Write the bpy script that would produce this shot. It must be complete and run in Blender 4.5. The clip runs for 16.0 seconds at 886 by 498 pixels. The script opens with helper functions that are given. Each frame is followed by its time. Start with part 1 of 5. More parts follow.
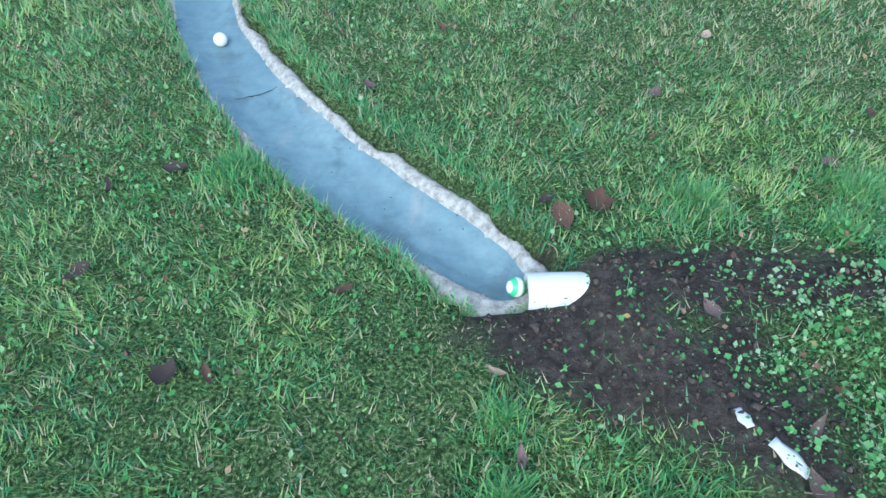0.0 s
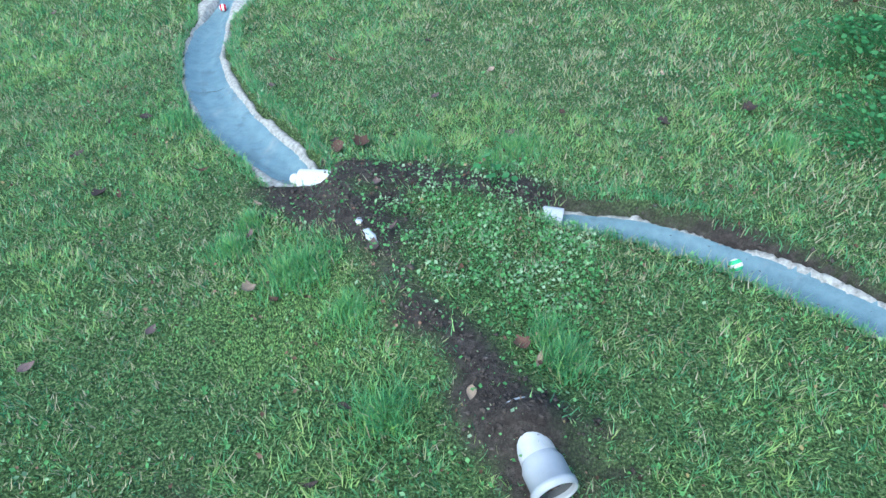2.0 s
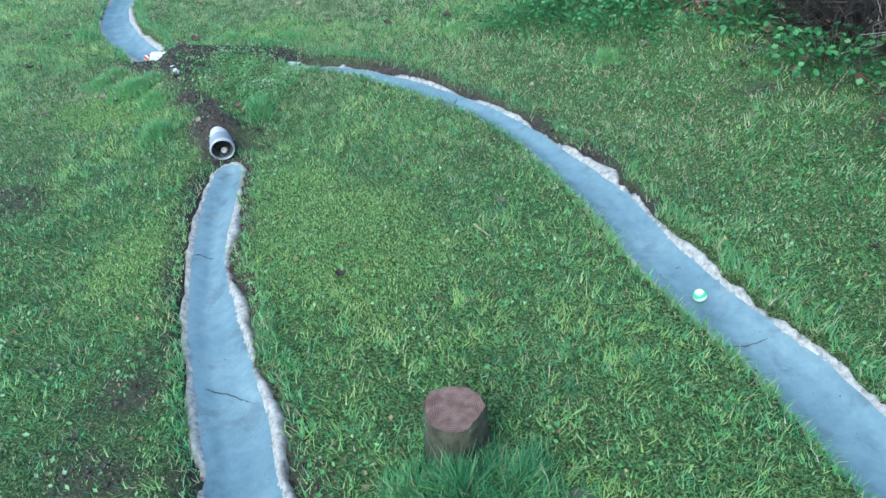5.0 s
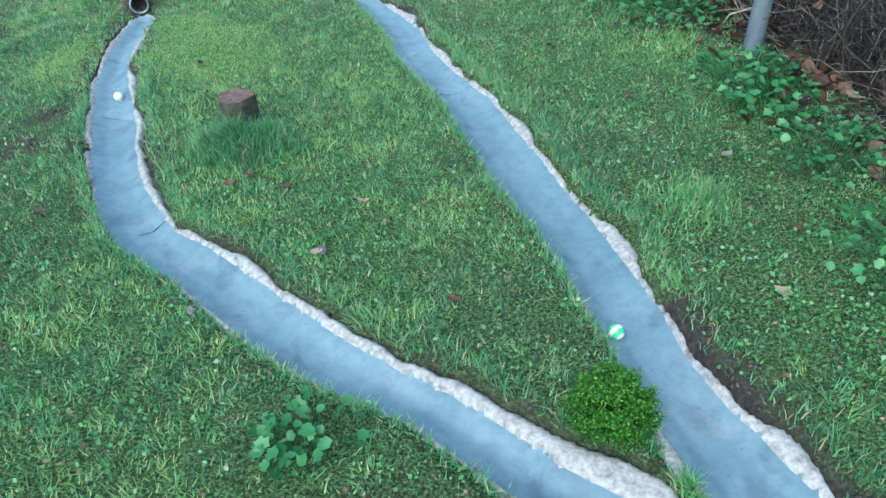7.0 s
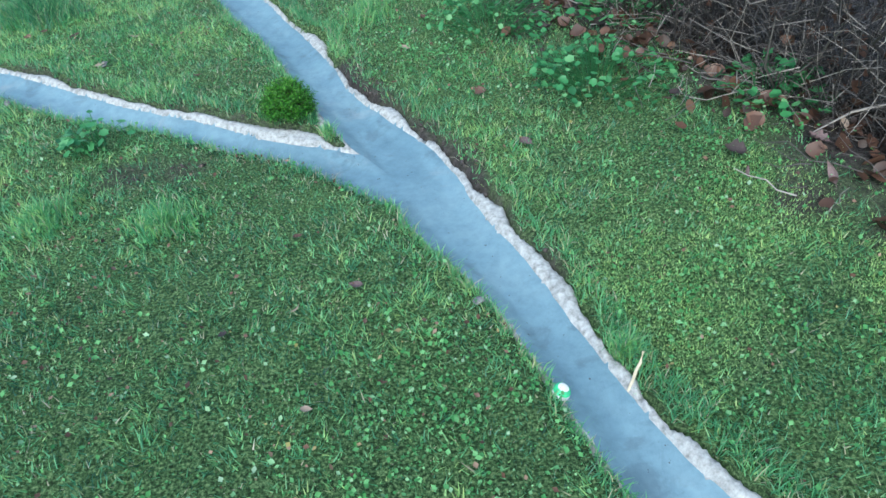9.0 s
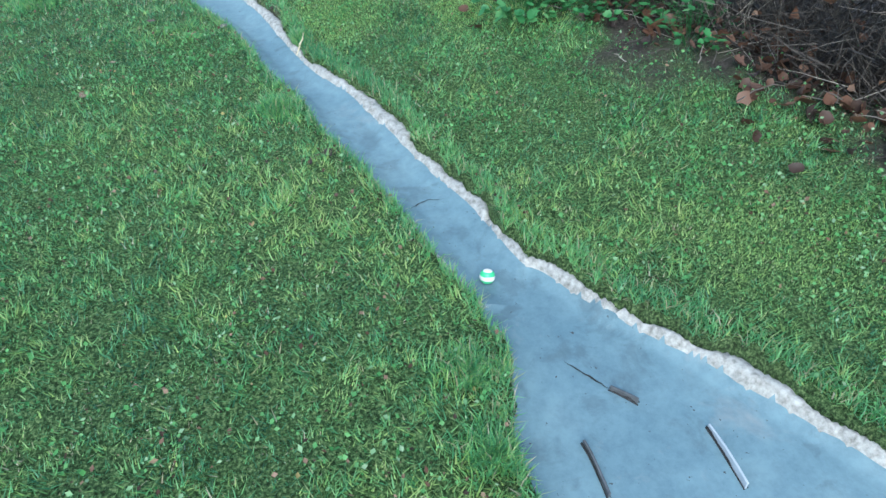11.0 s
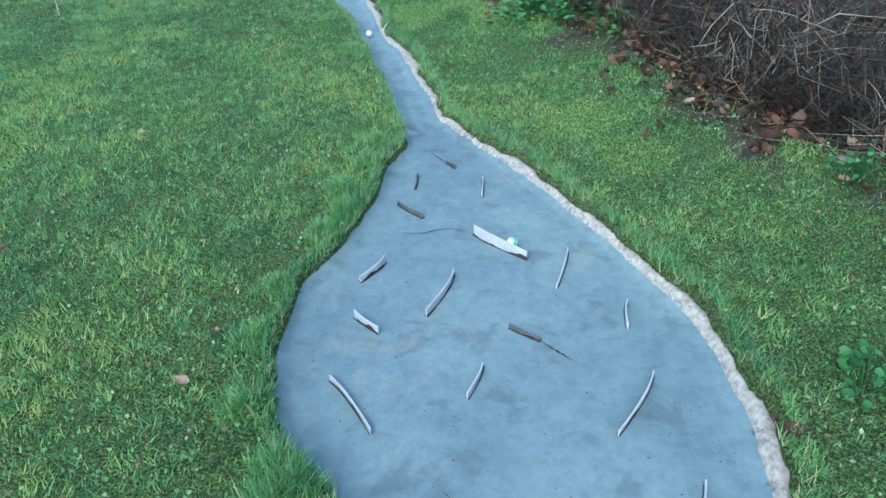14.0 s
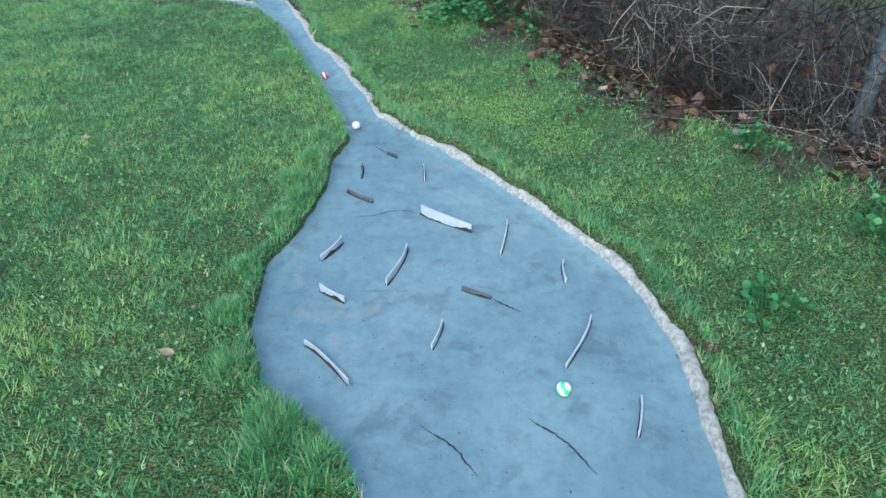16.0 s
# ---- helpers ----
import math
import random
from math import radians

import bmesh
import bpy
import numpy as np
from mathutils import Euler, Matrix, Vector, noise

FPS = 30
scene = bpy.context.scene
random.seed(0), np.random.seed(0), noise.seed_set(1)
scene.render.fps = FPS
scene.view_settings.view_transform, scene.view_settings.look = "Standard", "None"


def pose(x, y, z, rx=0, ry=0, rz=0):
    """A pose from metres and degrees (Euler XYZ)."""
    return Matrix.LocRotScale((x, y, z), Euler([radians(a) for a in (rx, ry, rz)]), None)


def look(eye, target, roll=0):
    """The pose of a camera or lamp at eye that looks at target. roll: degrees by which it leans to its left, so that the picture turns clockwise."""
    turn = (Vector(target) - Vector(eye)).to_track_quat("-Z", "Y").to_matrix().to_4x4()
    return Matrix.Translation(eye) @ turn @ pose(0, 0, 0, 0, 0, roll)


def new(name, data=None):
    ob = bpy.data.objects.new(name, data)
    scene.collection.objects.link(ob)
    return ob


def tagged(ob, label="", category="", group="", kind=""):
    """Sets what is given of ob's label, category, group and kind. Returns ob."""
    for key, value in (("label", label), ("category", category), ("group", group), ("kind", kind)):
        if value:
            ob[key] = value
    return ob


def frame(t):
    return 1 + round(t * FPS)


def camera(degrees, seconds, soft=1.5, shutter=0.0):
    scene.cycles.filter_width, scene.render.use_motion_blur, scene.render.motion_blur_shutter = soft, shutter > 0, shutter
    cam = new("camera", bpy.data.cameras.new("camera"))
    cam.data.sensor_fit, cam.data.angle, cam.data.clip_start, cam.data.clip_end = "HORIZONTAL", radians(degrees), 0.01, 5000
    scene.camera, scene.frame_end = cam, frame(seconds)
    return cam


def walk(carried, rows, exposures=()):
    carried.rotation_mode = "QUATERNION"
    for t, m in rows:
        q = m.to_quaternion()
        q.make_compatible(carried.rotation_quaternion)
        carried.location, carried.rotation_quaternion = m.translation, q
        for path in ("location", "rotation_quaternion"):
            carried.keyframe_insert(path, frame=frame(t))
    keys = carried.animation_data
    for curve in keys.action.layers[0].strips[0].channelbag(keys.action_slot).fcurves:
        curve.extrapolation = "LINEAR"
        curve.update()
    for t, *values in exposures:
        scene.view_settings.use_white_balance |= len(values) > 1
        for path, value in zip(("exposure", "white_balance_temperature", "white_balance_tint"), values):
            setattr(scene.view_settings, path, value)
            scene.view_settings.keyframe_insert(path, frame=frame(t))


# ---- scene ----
cam = camera(66.1, 16.0)
PATH = [
    (0, (0.001, 0.11, 1.326), (0.062, 1.44, -0.166), -0.5),
    (0.5, (0.3, -0.122, 1.412), (0.272, 1.228, -0.063), -0.1),
    (1, (0.535, -0.434, 1.479), (0.344, 0.982, 0.08), -3.8),
    (1.5, (0.789, -0.79, 1.564), (0.54, 0.679, 0.23), -4.4),
    (2, (1.1, -1.121, 1.597), (0.861, 0.412, 0.336), -3.2),
    (2.5, (1.337, -1.437, 1.636), (1.105, 0.142, 0.431), -3.3),
    (3, (1.606, -1.738, 1.663), (1.424, -0.131, 0.487), -2.3),
    (3.5, (1.903, -2.035, 1.657), (1.717, -0.439, 0.466), -0.7),
    (3.7, (1.99, -2.144, 1.668), (1.797, -0.554, 0.47), -2.1),
    (5.8, (3.077, -3.442, 1.523), (2.8, -1.845, 0.352), -5.4),
    (6, (3.184, -3.576, 1.508), (2.951, -1.987, 0.316), -4.9),
    (6.5, (3.454, -3.925, 1.487), (3.232, -2.354, 0.27), -2.3),
    (7, (3.658, -4.301, 1.468), (3.407, -2.734, 0.251), -3.8),
    (7.5, (3.839, -4.613, 1.489), (3.596, -3.06, 0.253), -2.4),
    (8, (4.0, -4.937, 1.479), (3.752, -3.403, 0.22), -2.8),
    (8.5, (4.077, -5.307, 1.466), (3.986, -3.767, 0.193), -4.4),
    (9, (4.222, -5.681, 1.435), (4.356, -4.153, 0.151), -2.6),
    (9.5, (4.331, -6.076, 1.438), (4.573, -4.575, 0.138), -2.0),
    (9.7, (4.367, -6.259, 1.422), (4.633, -4.752, 0.134), -1.8),
    (10, (4.446, -6.568, 1.414), (4.77, -5.074, 0.124), -0.8),
    (10.2, (4.483, -6.752, 1.423), (4.858, -5.289, 0.111), 0.4),
    (12.3, (5.126, -8.996, 1.483), (5.333, -7.49, 0.183), -0.3),
    (12.5, (5.161, -9.147, 1.499), (5.355, -7.615, 0.228), 0.8),
    (13, (5.341, -9.395, 1.518), (5.433, -7.787, 0.331), 0.8),
    (13.5, (5.533, -9.533, 1.525), (5.444, -7.89, 0.388), 0.3),
    (14, (5.566, -9.557, 1.537), (5.418, -7.902, 0.423), -1.5),
    (14.5, (5.57, -9.577, 1.55), (5.383, -7.907, 0.465), -0.6),
    (15, (5.568, -9.628, 1.554), (5.384, -7.946, 0.486), -1.4),
    (15.5, (5.511, -9.709, 1.552), (5.442, -8.031, 0.466), -1.4),
    (16, (5.471, -9.832, 1.554), (5.543, -8.157, 0.465), -0.8),
]
walk(cam, [(t, look(eye, target, roll)) for t, eye, target, roll in PATH], [(0.0, 1.02, 5500, 0.0), (3.0, 1.12, 5520, 0.0), (6.5, 1.04, 5580, 0.0), (9.0, 1.04, 5600, 0.0), (12.5, 0.9, 5750, 0.0), (16.0, 0.86, 5760, 0.0)])

# ---- world and light: an overcast winter afternoon ----
world = bpy.data.worlds.new("world")
scene.world = world
world.use_nodes = True
wn = world.node_tree
sky = wn.nodes.new("ShaderNodeTexSky")
sky.sky_type, sky.sun_disc = "NISHITA", False
sky.sun_elevation, sky.sun_rotation = radians(38), radians(200)
sky.air_density, sky.dust_density, sky.ozone_density = 1.0, 2.5, 1.5
wn.links.new(sky.outputs[0], wn.nodes["Background"].inputs[0])
wn.nodes["Background"].inputs[1].default_value = 0.15
sun = new("sun", bpy.data.lights.new("sun", "SUN"))
sun.data.energy, sun.data.angle, sun.data.color = 1.2, radians(50), (1.0, 0.97, 0.93)
sun.matrix_world = look((0, 0, 10), (2.4, 6.2, 0))


# ---- small tools ----
def hash2(i, j, seed):
    h = np.sin(i * 127.1 + j * 311.7 + seed * 74.7) * 43758.5453
    return h - np.floor(h)


def vnoise(x, y, freq, seed=0):
    """Smooth value noise in 0..1."""
    x, y = np.asarray(x) * freq, np.asarray(y) * freq
    i, j = np.floor(x), np.floor(y)
    u, v = x - i, y - j
    u, v = u * u * (3 - 2 * u), v * v * (3 - 2 * v)
    a, b = hash2(i, j, seed), hash2(i + 1, j, seed)
    c, d = hash2(i, j + 1, seed), hash2(i + 1, j + 1, seed)
    return a * (1 - u) * (1 - v) + b * u * (1 - v) + c * (1 - u) * v + d * u * v


def fnoise(x, y, freq, seed=0):
    return 0.55 * vnoise(x, y, freq, seed) + 0.3 * vnoise(x, y, freq * 2.1, seed + 1) + 0.15 * vnoise(x, y, freq * 4.3, seed + 2)


def sm(a, b, x):
    t = np.clip((np.asarray(x) - a) / (b - a), 0, 1)
    return t * t * (3 - 2 * t)


def np_mesh(name, verts, faces, mats, smooth=False, attrs=None, face_mat=None):
    """A mesh from arrays: verts (n, 3), faces (m, k)."""
    me = bpy.data.meshes.new(name)
    verts, faces = np.asarray(verts, np.float32), np.asarray(faces, np.int32)
    m, k = faces.shape
    me.vertices.add(len(verts))
    me.vertices.foreach_set("co", verts.ravel())
    me.loops.add(m * k)
    me.loops.foreach_set("vertex_index", faces.ravel())
    me.polygons.add(m)
    me.polygons.foreach_set("loop_start", np.arange(0, m * k, k, dtype=np.int32))
    me.polygons.foreach_set("loop_total", np.full(m, k, np.int32))
    if smooth:
        me.polygons.foreach_set("use_smooth", np.ones(m, bool))
    for mat in mats:
        me.materials.append(mat)
    if face_mat is not None:
        me.polygons.foreach_set("material_index", np.asarray(face_mat, np.int32))
    for key, values in (attrs or {}).items():
        me.attributes.new(key, "FLOAT", "POINT").data.foreach_set("value", np.asarray(values, np.float32))
    me.update(calc_edges=True)
    return me


def part(name, bm, material, parent, label="", smooth=True):
    me = bpy.data.meshes.new(name)
    for f in bm.faces:
        f.smooth = smooth
    bm.to_mesh(me)
    bm.free()
    me.materials.append(material)
    ob = new(name, me)
    ob.parent = parent
    if label:
        tagged(ob, label)
    return ob


def tubes(paths, radii, sides=3):
    """Vertices and faces of tapering twigs: paths (n, k, 3), radii (n, k)."""
    n, k, _ = paths.shape
    d = np.gradient(paths, axis=1)
    d /= np.linalg.norm(d, axis=2, keepdims=True) + 1e-9
    a = np.cross(d, np.array([0.31, 0.52, 0.79]))
    a /= np.linalg.norm(a, axis=2, keepdims=True) + 1e-9
    b = np.cross(d, a)
    ang = np.arange(sides) * 2 * np.pi / sides
    ring = a[:, :, None] * np.cos(ang)[:, None] + b[:, :, None] * np.sin(ang)[:, None]
    v = (paths[:, :, None] + ring * radii[:, :, None, None]).reshape(-1, 3)
    i, j, s = np.meshgrid(np.arange(n), np.arange(k - 1), np.arange(sides), indexing="ij")
    base = (i * k + j) * sides
    t = (s + 1) % sides
    f = np.stack([base + s, base + t, base + sides + t, base + sides + s], -1).reshape(-1, 4)
    return v, f


# ---- materials ----
def material(name, rough=0.7, spec=0.4):
    m = bpy.data.materials.new(name)
    m.use_nodes = True
    b = m.node_tree.nodes["Principled BSDF"]
    b.inputs["Roughness"].default_value = rough
    b.inputs["Specular IOR Level"].default_value = spec
    return m, m.node_tree.nodes, m.node_tree.links, b


def ramp(n, l, src, stops):
    r = n.new("ShaderNodeValToRGB")
    el = r.color_ramp.elements
    while len(el) < len(stops):
        el.new(0.5)
    for e, (p, c) in zip(el, stops):
        e.position, e.color = p, (*c, 1)
    l.new(src, r.inputs[0])
    return r.outputs[0]


def tex(n, l, scale, detail=4.0, rough=0.6, dist=0.0):
    co = n.new("ShaderNodeTexCoord")
    t = n.new("ShaderNodeTexNoise")
    t.inputs["Scale"].default_value, t.inputs["Detail"].default_value = scale, detail
    t.inputs["Roughness"].default_value, t.inputs["Distortion"].default_value = rough, dist
    l.new(co.outputs["Object"], t.inputs["Vector"])
    return t.outputs["Fac"]


def mix(n, l, fac, a, b, mode="MIX"):
    m = n.new("ShaderNodeMix")
    m.data_type, m.blend_type = "RGBA", mode
    for sock, v in ((m.inputs["Factor"], fac), (m.inputs["A"], a), (m.inputs["B"], b)):
        if isinstance(v, (int, float)):
            sock.default_value = v
        elif isinstance(v, tuple):
            sock.default_value = (*v, 1)
        else:
            l.new(v, sock)
    return m.outputs["Result"]


def bump(n, l, b, src, strength, dist=0.01):
    u = n.new("ShaderNodeBump")
    u.inputs["Strength"].default_value, u.inputs["Distance"].default_value = strength, dist
    l.new(src, u.inputs["Height"])
    l.new(u.outputs[0], b.inputs["Normal"])


def attr(n, key):
    a = n.new("ShaderNodeAttribute")
    a.attribute_name = key
    return a.outputs["Fac"]


def plain(name, stops, scale, rough=0.7, bumps=0.3, bscale=None, spec=0.4, vary=0.0):
    """A surface with coarse and fine variation between the given colours."""
    m, n, l, b = material(name, rough, spec)
    col = ramp(n, l, tex(n, l, scale, 6.0, 0.65), stops)
    if vary:
        info = n.new("ShaderNodeObjectInfo")
        k = ramp(n, l, info.outputs["Random"], [(0.0, (1 - vary,) * 3), (1.0, (1.0, 1.0, 1.0))])
        col = mix(n, l, 1.0, col, k, "MULTIPLY")
    l.new(col, b.inputs["Base Color"])
    bump(n, l, b, tex(n, l, bscale or scale * 4, 5.0, 0.7), bumps, 0.004)
    return m


def ground_material():
    m, n, l, b = material("turf_and_soil", 0.95, 0.15)
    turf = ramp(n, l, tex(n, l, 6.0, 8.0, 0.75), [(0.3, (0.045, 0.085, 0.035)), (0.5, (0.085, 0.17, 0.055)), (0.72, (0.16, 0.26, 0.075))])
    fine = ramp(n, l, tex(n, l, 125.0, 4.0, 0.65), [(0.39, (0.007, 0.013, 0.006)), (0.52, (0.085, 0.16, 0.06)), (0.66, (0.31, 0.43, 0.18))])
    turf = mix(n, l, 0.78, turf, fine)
    earth = ramp(n, l, tex(n, l, 38.0, 8.0, 0.8), [(0.3, (0.02, 0.018, 0.017)), (0.5, (0.07, 0.061, 0.056)), (0.72, (0.16, 0.14, 0.13))])
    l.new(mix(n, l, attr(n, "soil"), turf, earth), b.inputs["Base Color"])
    bump(n, l, b, tex(n, l, 70.0, 8.0, 0.8), 0.9, 0.02)
    return m


def through_leaf(n, l, b, col, share):
    """Thin leaves let part of the light through."""
    out = n["Material Output"]
    t = n.new("ShaderNodeBsdfTranslucent")
    m = n.new("ShaderNodeMixShader")
    m.inputs[0].default_value = share
    l.new(col, b.inputs["Base Color"])
    l.new(col, t.inputs["Color"])
    l.new(b.outputs[0], m.inputs[1])
    l.new(t.outputs[0], m.inputs[2])
    l.new(m.outputs[0], out.inputs["Surface"])


def blade_material(name):
    m, n, l, b = material(name, 0.38, 0.6)
    col = ramp(n, l, attr(n, "tint"), [(0.0, (0.018, 0.075, 0.045)), (0.2, (0.07, 0.24, 0.12)), (0.4, (0.15, 0.41, 0.18)), (0.6, (0.27, 0.54, 0.2)), (0.75, (0.42, 0.61, 0.19)), (0.84, (0.4, 0.46, 0.24)), (0.92, (0.45, 0.41, 0.27)), (1.0, (0.58, 0.54, 0.42))])
    through_leaf(n, l, b, col, 0.4)
    return m


def leaf_green(name, stops, share=0.3):
    m, n, l, b = material(name, 0.45, 0.45)
    through_leaf(n, l, b, ramp(n, l, attr(n, "tint"), stops), share)
    return m


def bed_material():
    m, n, l, b = material("sealed_concrete", 0.42, 0.5)
    big = ramp(n, l, tex(n, l, 2.2, 6.0, 0.65), [(0.3, (0.133, 0.22, 0.265)), (0.5, (0.178, 0.28, 0.325)), (0.7, (0.23, 0.335, 0.37))])
    fine = ramp(n, l, tex(n, l, 26.0, 8.0, 0.75), [(0.3, (0.72, 0.74, 0.77)), (0.6, (1.0, 1.0, 1.0))])
    col = mix(n, l, 1.0, big, fine, "MULTIPLY")
    # damp dark patches and pale dusty ones
    damp = ramp(n, l, tex(n, l, 8.0, 5.0, 0.6, 0.4), [(0.555, (0, 0, 0)), (0.64, (1, 1, 1))])
    col = mix(n, l, damp, col, mix(n, l, 0.3, col, (0.05, 0.062, 0.075)))
    pale = ramp(n, l, tex(n, l, 3.7, 7.0, 0.7, 0.6), [(0.58, (0, 0, 0)), (0.75, (1, 1, 1))])
    col = mix(n, l, pale, col, mix(n, l, 0.4, col, (0.42, 0.39, 0.36)))
    speck = ramp(n, l, tex(n, l, 75.0, 2.0, 0.5), [(0.73, (0, 0, 0)), (0.76, (1, 1, 1))])
    col = mix(n, l, speck, col, (0.05, 0.055, 0.06))
    smear = ramp(n, l, tex(n, l, 5.0, 9.0, 0.8, 1.5), [(0.57, (0, 0, 0)), (0.7, (1, 1, 1))])
    col = mix(n, l, smear, col, mix(n, l, 0.22, col, (0.06, 0.075, 0.09)))
    l.new(col, b.inputs["Base Color"])
    l.new(ramp(n, l, tex(n, l, 11.0, 5.0), [(0.3, (0.33, 0.33, 0.33)), (0.7, (0.6, 0.6, 0.6))]), b.inputs["Roughness"])
    bump(n, l, b, tex(n, l, 30.0, 7.0, 0.7), 0.18, 0.006)
    return m


M_GROUND = ground_material()
M_GRASS = blade_material("grass_blades")
M_CLOVER = leaf_green("ground_ivy_leaves", [(0.0, (0.035, 0.15, 0.045)), (0.4, (0.08, 0.27, 0.07)), (0.75, (0.14, 0.37, 0.12)), (1.0, (0.34, 0.48, 0.3))])
M_WEED = leaf_green("weed_leaves", [(0.0, (0.035, 0.14, 0.05)), (0.6, (0.07, 0.26, 0.085)), (1.0, (0.17, 0.38, 0.15))])
M_BUSH = leaf_green("bush_leaves", [(0.0, (0.012, 0.06, 0.006)), (0.45, (0.04, 0.19, 0.015)), (1.0, (0.16, 0.4, 0.035))])
M_TWIG = leaf_green("dry_twigs", [(0.0, (0.014, 0.012, 0.011)), (0.45, (0.055, 0.048, 0.044)), (0.8, (0.17, 0.15, 0.135)), (1.0, (0.44, 0.4, 0.35))], 0.0)
M_LITTER = leaf_green("leaf_litter", [(0.0, (0.03, 0.02, 0.015)), (0.4, (0.095, 0.05, 0.033)), (0.7, (0.18, 0.095, 0.062)), (0.92, (0.34, 0.23, 0.16)), (1.0, (0.33, 0.3, 0.09))])
M_BED = bed_material()
M_RIM = plain("rough_mortar", [(0.28, (0.16, 0.157, 0.145)), (0.42, (0.3, 0.298, 0.283)), (0.54, (0.4, 0.398, 0.38)), (0.68, (0.52, 0.52, 0.5))], 55.0, 0.95, 0.6, 110.0, 0.2)
M_PVC = plain("pale_plastic", [(0.3, (0.56, 0.58, 0.62)), (0.7, (0.68, 0.7, 0.74))], 9.0, 0.4, 0.05, spec=0.5)
M_PVC_GREY = plain("grey_plastic", [(0.3, (0.3, 0.33, 0.37)), (0.7, (0.42, 0.45, 0.49))], 9.0, 0.4, 0.06)
# dark seal and caps, and the painted shade inside the pipes
M_DARK_PVC_AND_SHADE = plain("dark_plastic_and_pipe_shade", [(0.3, (0.05, 0.055, 0.06)), (0.7, (0.11, 0.12, 0.13))], 12.0, 0.6, 0.1)
M_STRIP = plain("white_plastic_strip", [(0.3, (0.36, 0.41, 0.47)), (0.7, (0.5, 0.55, 0.6))], 14.0, 0.45, 0.08)
M_STRIP_DARK = plain("weathered_strip", [(0.3, (0.05, 0.055, 0.06)), (0.7, (0.14, 0.15, 0.165))], 20.0, 0.6, 0.3)
# dirt in the cracks, and the painted shade along the strips' feet
M_CRACK_AND_SHADE = plain("crack_dirt_and_foot_shade", [(0.3, (0.015, 0.015, 0.016)), (0.7, (0.05, 0.052, 0.056))], 60.0, 0.9, 0.5)
M_BARK = plain("stump_bark", [(0.3, (0.02, 0.02, 0.014)), (0.55, (0.07, 0.075, 0.05)), (0.75, (0.17, 0.19, 0.15))], 22.0, 0.95, 1.0, 60.0)
M_STEEL = plain("galvanised_steel", [(0.3, (0.09, 0.12, 0.15)), (0.7, (0.17, 0.21, 0.25))], 12.0, 0.5, 0.15)
M_STICK = plain("peeled_wood", [(0.3, (0.42, 0.36, 0.24)), (0.7, (0.62, 0.55, 0.4))], 30.0, 0.75, 0.3)
M_CRUMB = plain("earth_crumbs", [(0.3, (0.03, 0.026, 0.024)), (0.55, (0.09, 0.078, 0.072)), (0.75, (0.19, 0.168, 0.155))], 45.0, 0.95, 0.6, spec=0.15)
M_STONE = plain("dull_stone", [(0.3, (0.1, 0.1, 0.11)), (0.7, (0.27, 0.26, 0.26))], 30.0, 0.85, 0.6)
M_LEAVES = [
    plain("fallen_leaf_brown", [(0.3, (0.075, 0.042, 0.032)), (0.7, (0.19, 0.105, 0.078))], 40.0, 0.7, 0.5, vary=0.45),
    plain("fallen_leaf_mauve", [(0.3, (0.12, 0.08, 0.08)), (0.7, (0.27, 0.19, 0.18))], 40.0, 0.7, 0.5, vary=0.4),
    plain("fallen_leaf_pale", [(0.3, (0.3, 0.22, 0.16)), (0.7, (0.46, 0.37, 0.29))], 40.0, 0.7, 0.5, vary=0.35),
    plain("fallen_leaf_dark", [(0.3, (0.03, 0.022, 0.022)), (0.7, (0.09, 0.065, 0.06))], 40.0, 0.6, 0.5, vary=0.3),
]


def cut_wood():
    m, n, l, b = material("cut_wood", 0.85, 0.2)
    co = n.new("ShaderNodeTexCoord")
    w = n.new("ShaderNodeTexWave")
    w.wave_type, w.rings_direction = "RINGS", "Z"
    w.inputs["Scale"].default_value, w.inputs["Distortion"].default_value = 60.0, 5.0
    l.new(co.outputs["Object"], w.inputs["Vector"])
    rings = ramp(n, l, w.outputs["Fac"], [(0.2, (0.15, 0.1, 0.085)), (0.8, (0.23, 0.17, 0.145))])
    worn = ramp(n, l, tex(n, l, 30.0, 6.0), [(0.35, (0.55, 0.5, 0.5)), (0.7, (1.15, 1.1, 1.1))])
    l.new(mix(n, l, 1.0, rings, worn, "MULTIPLY"), b.inputs["Base Color"])
    bump(n, l, b, tex(n, l, 60.0, 6.0), 0.6, 0.004)
    return m


M_CUT = cut_wood()


def ball_material(name, paint):
    """White ball; paint: the colour of its curved stripes, or None."""
    m, n, l, b = material(name, 0.25, 0.5)
    white = ramp(n, l, tex(n, l, 60.0, 3.0), [(0.3, (0.74, 0.74, 0.72)), (0.7, (0.82, 0.82, 0.8))])
    if paint:
        co = n.new("ShaderNodeTexCoord")
        w = n.new("ShaderNodeTexWave")
        w.inputs["Scale"].default_value, w.inputs["Distortion"].default_value = 13.0, 1.6
        w.inputs["Detail"].default_value, w.inputs["Detail Scale"].default_value = 1.0, 1.2
        l.new(co.outputs["Object"], w.inputs["Vector"])
        stripe = ramp(n, l, w.outputs["Fac"], [(0.5, (0, 0, 0)), (0.56, (1, 1, 1))])
        white = mix(n, l, stripe, white, paint)
    l.new(white, b.inputs["Base Color"])
    return m


